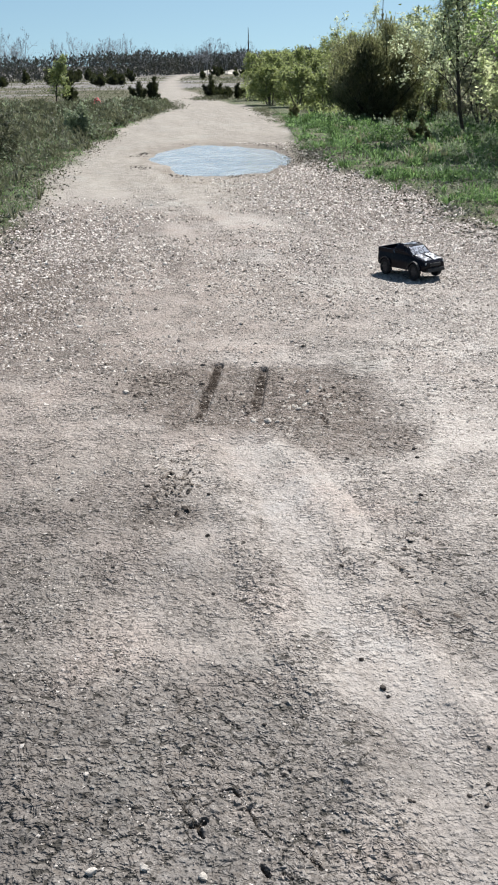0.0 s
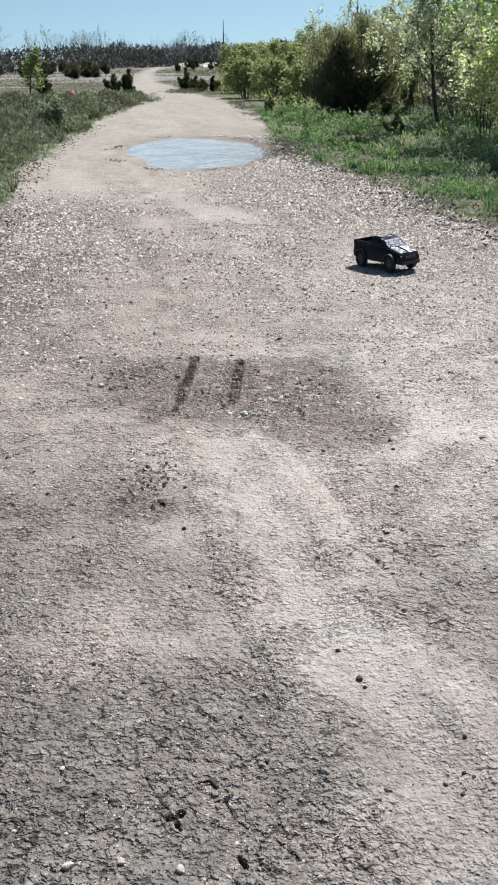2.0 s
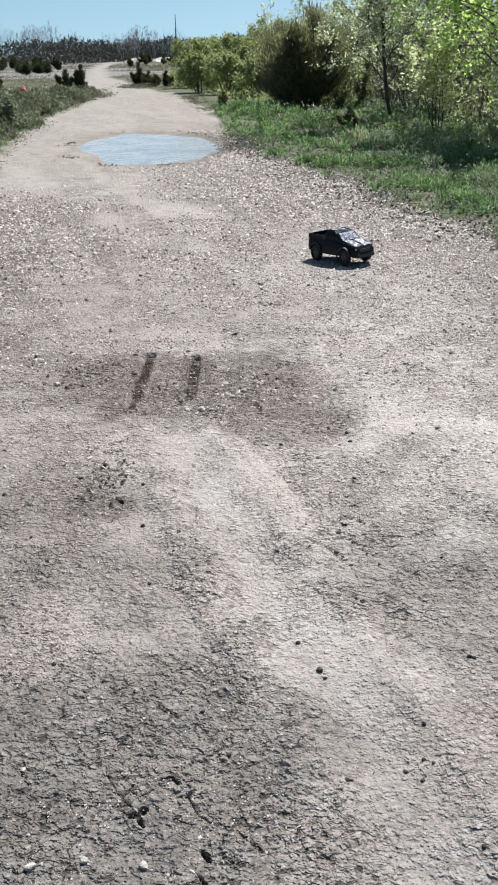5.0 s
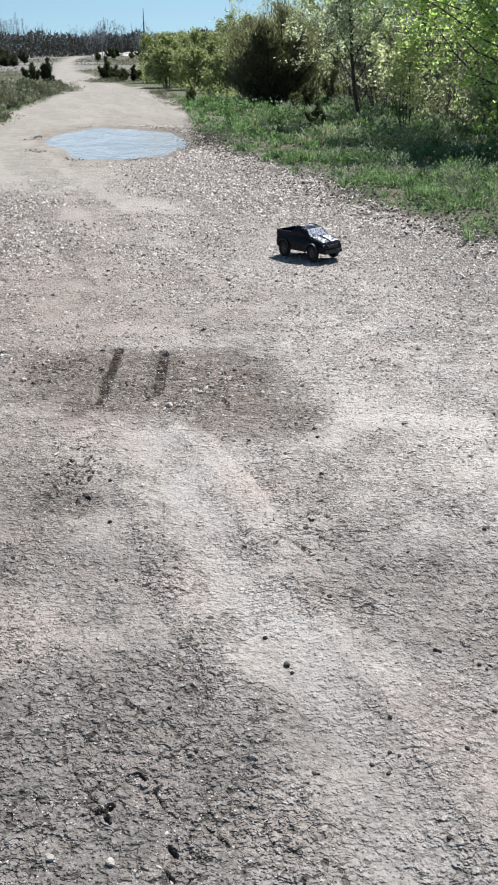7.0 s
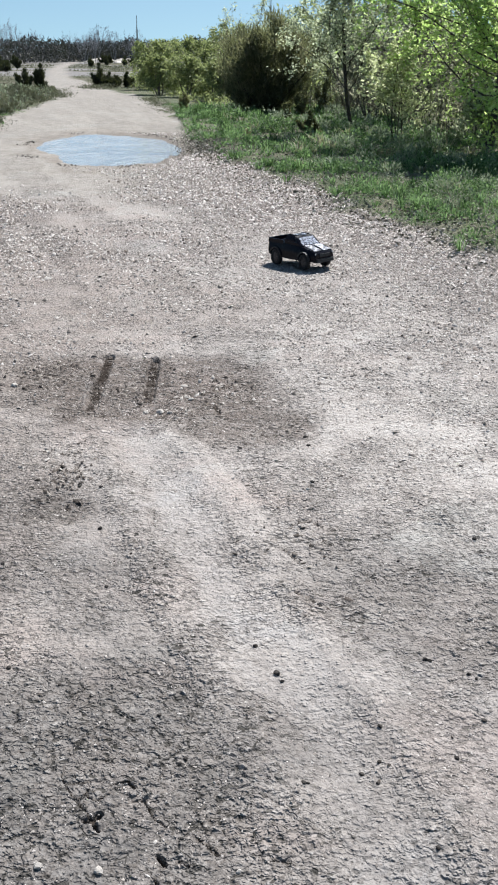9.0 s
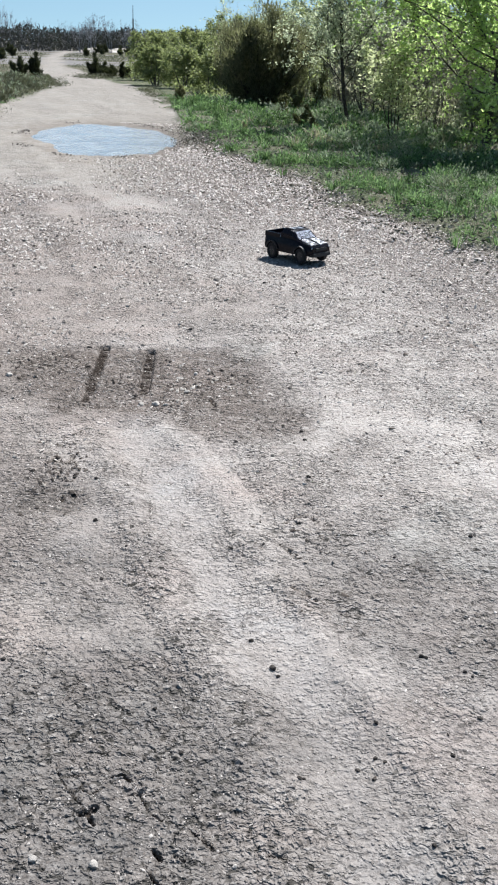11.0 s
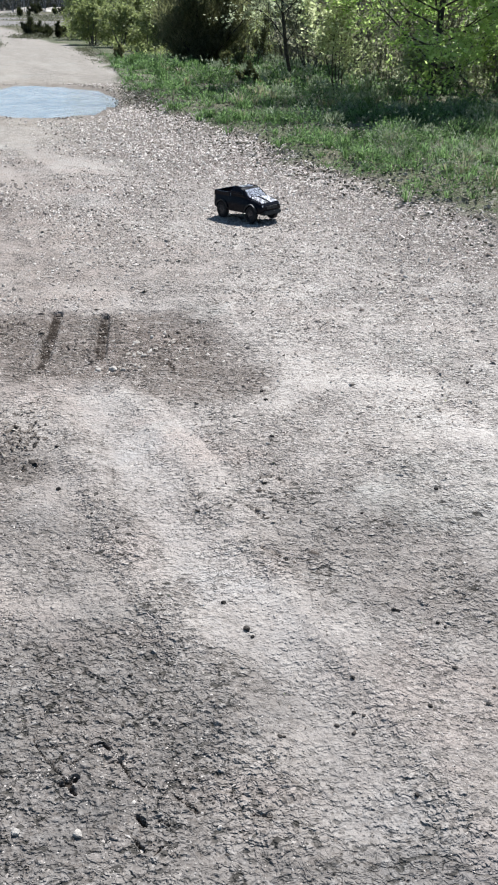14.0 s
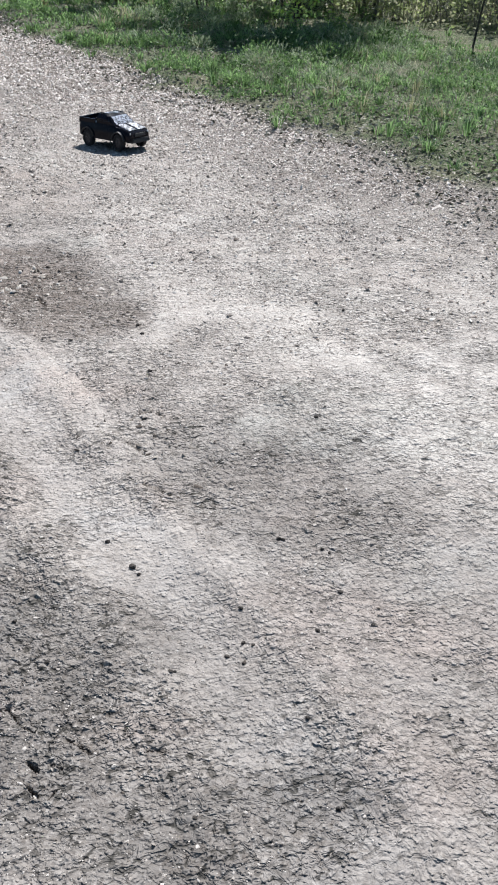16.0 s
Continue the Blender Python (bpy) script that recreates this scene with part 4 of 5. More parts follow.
def cedar(label, x, y, height, width, seed, count, name="cedar_bush", spray=0.16, mat=None, group="", leaders=5):
    """A dense evergreen: leaning leaders from one foot, each with rising side shoots full of needle sprays."""
    rng = np.random.default_rng(seed)
    trunk, wood, spots, ways = [], [], [], []
    per = max(40, count // (leaders * 9))
    for s in range(leaders):
        az = 2.4 * s + rng.uniform(-0.5, 0.5)
        out = (0.0 if s == 0 else rng.uniform(0.35, 1.0)) * width * 0.5
        tall = height * (1.0 if s == 0 else rng.uniform(0.62, 1.0) * (1.1 - 0.45 * out / (width * 0.5)))
        main = stick(rng, (0.04 * width * math.cos(az), 0.04 * width * math.sin(az), -0.05), (out * 0.95 * math.cos(az), out * 0.95 * math.sin(az), tall), math.hypot(out * 0.95, tall), 0.016 * height, 5, 0.05, 0.04, trunk)
        for k in range(9):
            f = (k + rng.uniform(0, 1)) / 9
            p, w = along(main, min(0.98, f))
            a2 = rng.uniform(0, 2 * np.pi)
            reach = width * 0.30 * (1.05 - f) ** 0.7 * rng.uniform(0.6, 1.2)
            limb = stick(rng, p, (math.cos(a2), math.sin(a2), 0.35 + 0.6 * f), reach, 0.005 * height, 3, 0.12, 0.12, wood)
            t = rng.uniform(0.0, 1.0, per) ** 0.8
            pts = np.array(limb)
            q = np.stack([np.interp(t * 3, [0, 1, 2, 3], pts[:, i]) for i in range(3)], -1)
            spots.append(q + rng.normal(0, 1, (per, 3)) * 0.045 * width * (1.1 - 0.5 * t[:, None]))
            ways.append(np.array(w / np.linalg.norm(w)) * 0.6 + rng.normal(0, 0.45, (per, 3)) + np.array([0.35 * math.cos(a2), 0.35 * math.sin(a2), 0.5]))
    thing = new(name)
    spots, ways = np.concatenate(spots), np.concatenate(ways)
    keep = spots[:, 2] > 0.02
    under(new("trunk", tubes("trunk", trunk, BARK, 6)), thing)
    tagged(under(new("twigwork", tubes("twigwork", wood, BARK, 3)), thing), kind="stuff")
    under(new("crown", leaf_mesh("crown", rng, spots[keep], spray, spray * 0.2, mat or NEEDLE, ways[keep])), thing)
    thing.matrix_world = pose(x, y, float(ground_z(x, y)))
    return tagged(thing, label, "shrub", group)


# the right-hand side, from the camera outward
plant("leafy_tree", "small spreading tree with fresh yellow-green leaves over grass", "tree", 6.35, 17.6, 7.6, 4.7, LEAF_YELLOW, BARK, 11, limbs=84, subs=9, twigs=6, per_twig=11,
      leaf_size=0.085, radius=0.062, bare=0.06, rise=0.25, lift=0.05, low=0.95, fine=0.6, level=0.3)
plant("blossoming_shrub", "thin many-stemmed shrub with pale young leaves", "shrub", 4.85, 18.4, 1.95, 1.4, LEAF_PALE, BARK, 12, stems=5, limbs=11, subs=5, twigs=4, per_twig=3,
      leaf_size=0.075, radius=0.011, bare=0.22)
plant("slender_tree", "tall slender tree with hazy grey-green spring twigs", "tree", 4.72, 21.9, 5.2, 3.4, LEAF_WILLOW, BARK, 13, limbs=32, subs=8, twigs=7, per_twig=9,
      leaf_size=0.07, radius=0.045, bare=0.15, rise=0.9, lift=0.1)
plant("slender_tree", "twiggy grey-green tree rising behind the verge", "tree", 6.9, 24.5, 5.6, 4.6, LEAF_WILLOW, BARK_GREY, 14, limbs=32, subs=8, twigs=7, per_twig=9,
      leaf_size=0.07, radius=0.07, bare=0.12, rise=0.8, lift=0.1)
cedar("large dark olive cedar bush standing in the grass", 3.62, 28.9, 2.55, 3.6, 21, 52000, spray=0.13, leaders=21)
plant("twiggy_shrub", "tall pale twiggy shrub rising behind the cedar", "shrub", 3.5, 32.6, 3.0, 2.8, LEAF_WILLOW, BARK_GREY, 16, stems=6, limbs=9, subs=5, twigs=5, per_twig=3, leaf_size=0.06, radius=0.02, bare=0.25, rise=1.2, lift=0.08)
for k, (sx, sy, h, w) in enumerate([(3.45, 23.2, 0.62, 0.55), (3.65, 21.6, 0.45, 0.45), (3.42, 19.0, 0.45, 0.27), (4.3, 26.5, 0.8, 0.7), (1.35, 30.5, 0.45, 0.5), (5.1, 27.5, 1.3, 1.0)]):
    cedar("young cedar seedling growing in the grass", sx, sy, h, w, 60 + k, 2200, "cedar_seedling", 0.075, SEEDLING, "cedar seedlings", 3)
HEDGE = [(0.9, 42, 1.7, 1.6), (0.7, 48, 2.1, 2.0), (1.9, 39.5, 1.5, 1.7), (2.4, 44, 2.1, 2.4), (2.7, 36.5, 1.4, 1.6), (1.6, 53, 2.4, 2.6), (3.9, 47, 2.6, 2.8), (5.3, 37.5, 2.6, 3.0), (7.3, 35.5, 3.1, 3.2), (5.0, 42.5, 2.8, 3.2), (9.4, 34, 3.3, 3.4), (7.8, 42, 3.3, 3.6)]
for k, (sx, sy, h, w) in enumerate(HEDGE):
    plant("hedge_bush", "rounded bush with hazy yellow-green spring leaves", "bush", sx, sy, h, w, LEAF_HEDGE, BARK_GREY, 100 + k, stems=5, limbs=8, subs=5, twigs=3, per_twig=9,
          leaf_size=0.10, radius=0.03, bare=0.04, rise=0.5, group="hedge bushes")
THICKET = [(6.0, 28.5, 2.3, 2.4), (7.6, 27.0, 2.6, 2.6), (5.2, 33.5, 2.5, 2.4), (9.3, 25.5, 3.0, 3.0), (8.9, 21.5, 2.6, 2.4), (10.6, 20.0, 3.2, 3.0), (10.3, 17.0, 2.8, 2.6), (11.8, 22.5, 3.6, 3.2), (9.6, 13.8, 2.4, 2.2), (12.2, 15.5, 3.2, 3.0), (7.3, 21.0, 2.0, 1.9), (6.9, 18.6, 0.75, 1.3), (8.2, 18.7, 1.3, 1.6), (5.7, 24.5, 1.7, 1.8)]
for k, (sx, sy, h, w) in enumerate(THICKET):
    plant("thicket_bush", "tangled grey-brown bush just coming into leaf", "bush", sx, sy, h * 1.2, w * 1.1, LEAF_GREY if k % 3 == 1 else LEAF_WILLOW, BARK_GREY, 140 + k, stems=5, limbs=9, subs=5, twigs=3, per_twig=6,
          leaf_size=0.085, radius=0.03, bare=0.05, rise=0.7, group="thicket")
plant("sapling", "thin dark sapling with a few young leaves", "tree", 7.05, 12.5, 2.6, 1.2, LEAF_YELLOW, BARK, 15, limbs=10, subs=4, twigs=3, per_twig=5, leaf_size=0.07, radius=0.018, bare=0.45)



def build_undergrowth():
    """Low tangled growth that fills the ground below and behind the trees."""
    rng = np.random.default_rng(23)
    for name, n, mat, label, tall, size in (("undergrowth", 40000, LEAF_SHADE, "grey-green undergrowth below the trees", 1.5, 0.09), ("brambles", 30000, LEAF_GREY, "brown tangled brambles below the trees", 1.2, 0.10), ("far_scrub", 34000, LEAF_HEDGE, "yellow-green scrub behind the thicket", 3.6, 0.2), ("hedge_fringe", 20000, LEAF_HEDGE, "low yellow-green growth along the foot of the hedge", 1.1, 0.13)):
        far, fringe = name == "far_scrub", name == "hedge_fringe"
        x, y = (rng.uniform(-0.5, 6, n), rng.uniform(33, 58, n)) if fringe else (rng.uniform(2.5 if far else 4.6, 26 if far else 17, n), rng.uniform(30 if far else 13, 62 if far else 36, n))
        lump = np.clip(0.45 + 0.8 * fbm(x, y, 2.2, 3, 81 if far else 82), 0.05, 1.2)
        edge = x - (right_edge(y) + 1.0 if fringe else 3.2 + 0.06 * (y - 30) if far else np.interp(y, [13, 17, 22, 30, 36], [9.6, 7.6, 5.6, 5.0, 4.2]))
        keep = rng.uniform(0, 1, n) < fade(0.0, 1.2, edge)
        x, y, lump, edge = x[keep], y[keep], lump[keep], edge[keep]
        z = ground_z(x, y) + tall * lump * fade(-0.3, 1.6, edge) * rng.uniform(0, 1, len(x)) ** 0.7
        w = rng.normal(0, 1, (len(x), 3)) + np.array([0, 0, 0.4])
        tagged(new(name, leaf_mesh(name, rng, np.stack([x, y, z], -1), size, size * 0.5, mat, w)), label, "undergrowth", kind="stuff")
    n = 2200
    x, y = rng.uniform(4.8, 15, n), rng.uniform(16, 36, n)
    keep = x > np.interp(y, [16, 22, 30, 36], [8.2, 5.6, 5.0, 4.2])
    x, y = x[keep], y[keep]
    z, h = ground_z(x, y), rng.uniform(0.5, 2.2, len(x))
    lean = rng.normal(0, 0.25, (2, len(x))) * h
    tagged(new("thin_stems", tubes("thin_stems", np.stack([x, y, z, 0 * x + 0.008, x + lean[0], y + lean[1], z + h, 0 * x + 0.002], -1), BARK_GREY, 3)), "thin bare grey stems in the thicket", "stems", kind="stuff")


build_undergrowth()

# the left-hand side
plant("young_tree", "small young tree with thin yellow-green leaves", "tree", -8.5, 44.6, 1.9, 1.3, LEAF_HEDGE, BARK, 31, limbs=14, subs=5, twigs=4, per_twig=5, leaf_size=0.11, radius=0.04, bare=0.15)
plant("weedy_shrub", "low dark weedy shrub at the edge of the grass", "shrub", -3.85, 22.6, 0.85, 0.6, PALE_WEED, BARK, 32, stems=4, limbs=8, subs=4, twigs=3, per_twig=5, leaf_size=0.07, radius=0.014, bare=0.1)
plant("weedy_shrub", "tall grey-green weedy bush in the rough grass", "shrub", -4.6, 17.9, 0.9, 1.0, OLIVE_GRASS, BARK, 33, stems=6, limbs=8, subs=4, twigs=4, per_twig=5, leaf_size=0.06, radius=0.012, bare=0.1)
plant("weedy_shrub", "pale feathery bush in the rough grass", "shrub", -8.3, 27.5, 1.5, 1.9, LEAF_PALE, BARK_GREY, 34, stems=6, limbs=8, subs=4, twigs=4, per_twig=5, leaf_size=0.07, radius=0.016, bare=0.1)
FAR_CEDARS = [(-5.15, 47.0, 0.85, 0.95), (-4.5, 47.5, 1.10, 0.95), (-7.95, 45.2, 0.8, 0.85), (-1.87, 50.8, 1.15, 0.95), (-1.15, 50.2, 0.5, 1.2), (-0.4, 51.2, 0.4, 0.9), (-0.55, 50.4, 0.72, 0.45), (0.3, 51, 0.6, 0.7)]
rng_far = np.random.default_rng(77)
for k in range(40):
    fy = rng_far.uniform(80, 135)
    fx = -0.14 * fy + rng_far.uniform(-9, 3.5) if k < 30 else rng_far.uniform(-7, 3)
    FAR_CEDARS.append((fx, fy + (30 if k >= 30 else 0), rng_far.uniform(0.6, 1.25), rng_far.uniform(0.8, 1.6)))
for k, (sx, sy, h, w) in enumerate(FAR_CEDARS):
    if k < 8 or not left_edge(sy) - 0.7 < sx < right_edge(sy) + 0.7:
        cedar("low dark juniper on the open flat", sx, sy, h, w, 200 + k, 3600 if sy < 60 else 640, "juniper", 0.13 if sy < 60 else 0.28, JUNIPER, "junipers on the flat", 5 if sy < 60 else 4)


def build_grass():
    rng = np.random.default_rng(9)

    def blades(name, n, area, weight, tall, thick, mat, label, bend=0.5):
        x, y = scatter(rng, n, *area, weight)
        rim = 0.5 + 0.5 * fade(0.0, 0.9, np.maximum(x - right_edge(y), left_edge(y) - x))
        clump = 0.45 + 0.9 * np.clip(fbm(x, y, 0.5, 3, 41) + 0.35, 0, 1.6) + 0.35 * fade(1.0, 4.0, np.abs(x - right_edge(y)))
        far = np.clip(y / 12, 0.8, 3.2)
        h = tall * rim * clump * rng.uniform(0.5, 1.25, len(x))
        base = np.stack([x, y, ground_z(x, y) - 0.01], -1)
        a = rng.uniform(0, 2 * np.pi, len(x))
        lean = rng.uniform(0.1, bend, len(x))[:, None]
        side = np.stack([np.cos(a), np.sin(a), 0 * a], -1)
        across = np.stack([-np.sin(a), np.cos(a), 0 * a], -1) * (thick * far * rng.uniform(0.6, 1.3, len(x)))[:, None]
        up = np.array([[0, 0, 1.0]]) * h[:, None]
        mid = base + up * 0.6 + side * h[:, None] * lean * 0.35
        tip = base + up * (1 - 0.45 * lean) + side * h[:, None] * lean * 1.1
        v = np.stack([base - across, base + across, mid + across * 0.8, mid - across * 0.8, tip], 1).reshape(-1, 3)
        k = 5 * np.arange(len(x))[:, None]
        f = np.concatenate([k + np.array([[0, 1, 2]]), k + np.array([[0, 2, 3]]), k + np.array([[3, 2, 4]])], 0)
        tagged(new(name, mesh_from(name, v, f, mat)), label, "grass", kind="stuff")

    def right_weight(x, y):
        d = x - right_edge(y)
        lush = np.clip(0.55 + 1.0 * fbm(x, y, 0.9, 3, 61), 0.08, 1)
        return grass_amount(x, y) * (d > -0.3) * lush * np.clip(11 / y, 0.25, 1) * fade(7, 3.5, d) * (1 - 0.62 * fade(12.0, 8.5, y))

    def left_weight(x, y):
        d = left_edge(y) - x
        return grass_amount(x, y) * (d > -0.3) * np.clip(16 / y, 0.3, 1)

    blades("verge_grass", 270000, (0.4, 11, 4.5, 34), right_weight, 0.10, 0.0034, GRASS, "fresh green grass on the verge beside the track", 1.1)
    blades("dry_grass", 110000, (0.4, 12, 4.5, 34), lambda x, y: right_weight(x, y) * np.clip(0.3 + 0.25 * (x - right_edge(y)) / 2 + 0.5 * fade(11.5, 9, y), 0, 1), 0.11, 0.003, DRY_GRASS, "dry straw-coloured grass among the green blades", 1.3)
    blades("rough_grass", 55000, (-13, -2.2, 9, 47), left_weight, 0.12, 0.0035, OLIVE_GRASS, "rough olive-green grass beside the track", 1.0)
    blades("green_edge_grass", 60000, (-6, -2.2, 9, 30), lambda x, y: left_weight(x, y) * fade(2.2, 0.2, left_edge(y) - x), 0.09, 0.0035, GRASS, "short green grass at the edge of the track", 1.1)
    blades("dry_stalks", 16000, (-13, -2.2, 9, 47), left_weight, 0.17, 0.0026, DRY_GRASS, "dry pale stalks in the rough grass", 0.9)

    def tufts(name, n, area, weight, tall, mat, label, each=26):
        """Arching clumps of long blades."""
        x, y = scatter(rng, n, *area, weight)
        x, y = np.repeat(x, each), np.repeat(y, each)
        m = len(x)
        a = rng.uniform(0, 2 * np.pi, m)
        size = np.repeat(rng.uniform(0.5, 1.3, m // each), each) * tall * rng.uniform(0.6, 1.2, m)
        side = np.stack([np.cos(a), np.sin(a), 0 * a], -1)
        base = np.stack([x, y, ground_z(x, y) - 0.01], -1) + side * (rng.uniform(0, 0.05, m) * np.clip(y / 10, 1, 2))[:, None]
        out = rng.uniform(0.35, 1.3, m)[:, None] * size[:, None]
        across = np.stack([-np.sin(a), np.cos(a), 0 * a], -1) * (0.0042 * np.clip(y / 11, 0.8, 2.5) * rng.uniform(0.6, 1.3, m))[:, None]
        up = np.array([[0, 0, 1.0]]) * size[:, None]
        mid = base + up * 0.62 + side * out * 0.35
        tip = base + up * rng.uniform(0.55, 1.0, m)[:, None] + side * out
        v = np.stack([base - across, base + across, mid + across, mid - across, tip], 1).reshape(-1, 3)
        k = 5 * np.arange(m)[:, None]
        f = np.concatenate([k + np.array([[0, 1, 2]]), k + np.array([[0, 2, 3]]), k + np.array([[3, 2, 4]])], 0)
        tagged(new(name, mesh_from(name, v, f, mat)), label, "grass", kind="stuff")

    def clumps(name, n, area, weight, tall, wide, mat, label, each=150):
        """Rounded leafy clumps that stand above the grass."""
        x, y = scatter(rng, n, *area, weight)
        m = len(x)
        size = rng.uniform(0.5, 1.3, m)
        d = rng.normal(0, 1, (m, each, 3))
        d /= np.linalg.norm(d, axis=2, keepdims=True)
        d[..., 2] = np.abs(d[..., 2])
        rad = rng.uniform(0.35, 1.0, (m, each)) ** 0.5
        v = d * rad[..., None] * size[:, None, None] * np.array([wide, wide, tall])
        base = np.stack([x, y, ground_z(x, y)], -1)
        c = (base[:, None] + v).reshape(-1, 3)
        w = (d + rng.normal(0, 0.45, d.shape) + np.array([0, 0, 0.35])).reshape(-1, 3)
        s = np.repeat(0.052 * np.clip(y / 13, 0.7, 2.2), each)
        tagged(new(name, leaf_mesh(name, rng, c, s, s * 0.3, mat, w)), label, "weeds", kind="stuff")

    clumps("verge_clumps", 900, (1.5, 10, 6.5, 28), right_weight, 0.20, 0.17, GRASS, "rounded clumps of fresh green weeds on the verge")
    clumps("pale_clumps", 700, (3.0, 11, 7.0, 28), lambda x, y: right_weight(x, y) * fade(0.6, 2.0, x - right_edge(y)), 0.26, 0.20, PALE_WEED, "pale grey-green clumps of weed under the trees")
    clumps("rough_clumps", 420, (-11, -3, 11, 44), left_weight, 0.30, 0.22, OLIVE_GRASS, "olive-brown clumps of weed in the rough grass")
    tufts("grass_tufts", 5500, (1.0, 10, 5.2, 28), right_weight, 0.15, GRASS, "arching tufts of fresh green grass on the verge")
    tufts("straw_tufts", 520, (2.0, 10, 5.2, 26), lambda x, y: right_weight(x, y) * fade(0.2, 1.5, x - right_edge(y)), 0.22, DRY_GRASS, "tufts of pale dry grass on the verge")
    tufts("rough_tufts", 1500, (-10, -2.6, 9.5, 40), left_weight, 0.2, OLIVE_GRASS, "tufts of rough olive grass beside the track")

    def weeds(name, n, area, weight, tall, size, mat, label):
        """Broad-leaved weeds in clumps of uneven height."""
        x, y = scatter(rng, n, *area, lambda x, y: weight(x, y) * fade(-0.30, 0.35, fbm(x, y, 0.7, 3, 47)))
        top = tall * np.clip(0.3 + 1.1 * fbm(x, y, 0.6, 3, 48), 0.1, 1.4)
        z = ground_z(x, y) + top * rng.uniform(0, 1, len(x)) ** 0.6
        s = size * np.clip(y / 14, 0.7, 2.2)
        w = rng.normal(0, 1, (len(x), 3)) + np.array([0, 0, 0.5])
        tagged(new(name, leaf_mesh(name, rng, np.stack([x, y, z], -1), s, s * 0.45, mat, w)), label, "weeds", kind="stuff")

    weeds("verge_weeds", 270000, (1.0, 10, 5.5, 30), right_weight, 0.22, 0.05, GRASS, "leafy green weeds in the verge")
    weeds("pale_weeds", 105000, (2.0, 11, 7, 30), lambda x, y: right_weight(x, y) * fade(0.6, 2.2, x - right_edge(y)), 0.38, 0.045, PALE_WEED, "pale grey-green weeds under the trees")
    weeds("rough_weeds", 110000, (-13, -2.5, 10, 46), left_weight, 0.26, 0.055, OLIVE_GRASS, "tangled olive weeds in the rough grass")
    weeds("grey_weeds", 60000, (-14, -3.4, 14, 47), left_weight, 0.28, 0.05, PALE_WEED, "grey dried weeds in the rough grass")
    x, y = scatter(rng, 36000, 0.8, 6.5, 4.2, 22, lambda x, y: fade(-0.7, -0.1, x - right_edge(y)) * fade(3.2, 0.8, x - right_edge(y)) * np.clip(9 / y, 0, 1))
    x2, y2 = rng.normal(1.25, 0.28, 1800), rng.normal(18.3, 0.9, 1800)
    x3, y3 = scatter(rng, 14000, -4.5, -1.8, 8, 26, lambda x, y: fade(-0.5, 0.0, left_edge(y) - x) * fade(1.5, 0.2, left_edge(y) - x) * np.clip(10 / y, 0, 1))
    x, y = np.concatenate([x, x2, x3]), np.concatenate([y, y2, y3])
    c = np.stack([x, y, ground_z(x, y) + rng.uniform(0.003, 0.03, len(x))], -1)
    w = rng.normal(0, 1, (len(x), 3)) * np.array([1, 1, 0.3])
    tagged(new("leaf_litter", leaf_mesh("leaf_litter", rng, c, 0.042, 0.022, LITTER, w)), "dead brown leaves and chips along the grass edge", "leaf litter", kind="stuff")


build_grass()


def build_flat_scrub():
    """Low dark growth in strips on the flat, and on the low berms at the track's edge."""
    rng = np.random.default_rng(29)
    x, y = scatter(rng, 60000, -40, 14, 46, 130, lambda x, y: strip_amount(x, y) * ((x < left_edge(y) - 0.2) | (x > right_edge(y) + 0.2)) * np.clip(60 / y, 0, 1))
    bx = np.concatenate([rng.normal(cx, s, 500) for cx, cy, s in BERMS])
    by = np.concatenate([rng.normal(cy, 2.2 * s, 500) for cx, cy, s in BERMS])
    x, y = np.concatenate([x, bx]), np.concatenate([y, by])
    z = ground_z(x, y) + rng.uniform(0, 0.22, len(x)) * np.clip(0.6 + fbm(x, y, 1.5, 2, 95), 0.15, 1.4)
    w = rng.normal(0, 1, (len(x), 3)) + np.array([0, 0, 0.6])
    s = 0.0016 * y
    tagged(new("flat_scrub", leaf_mesh("flat_scrub", rng, np.stack([x, y, z], -1), s, s * 0.4, OLIVE_GRASS, w)), "low olive-brown scrub in strips across the open flat", "scrub", kind="stuff")


BERMS = [(0.45, 36.4, 0.22), (0.6, 33.5, 0.2), (-2.95, 39.6, 0.25), (-3.3, 41.0, 0.3), (-2.3, 49.5, 0.3), (-1.6, 49, 0.3), (1.0, 30.2, 0.3)]
build_flat_scrub()


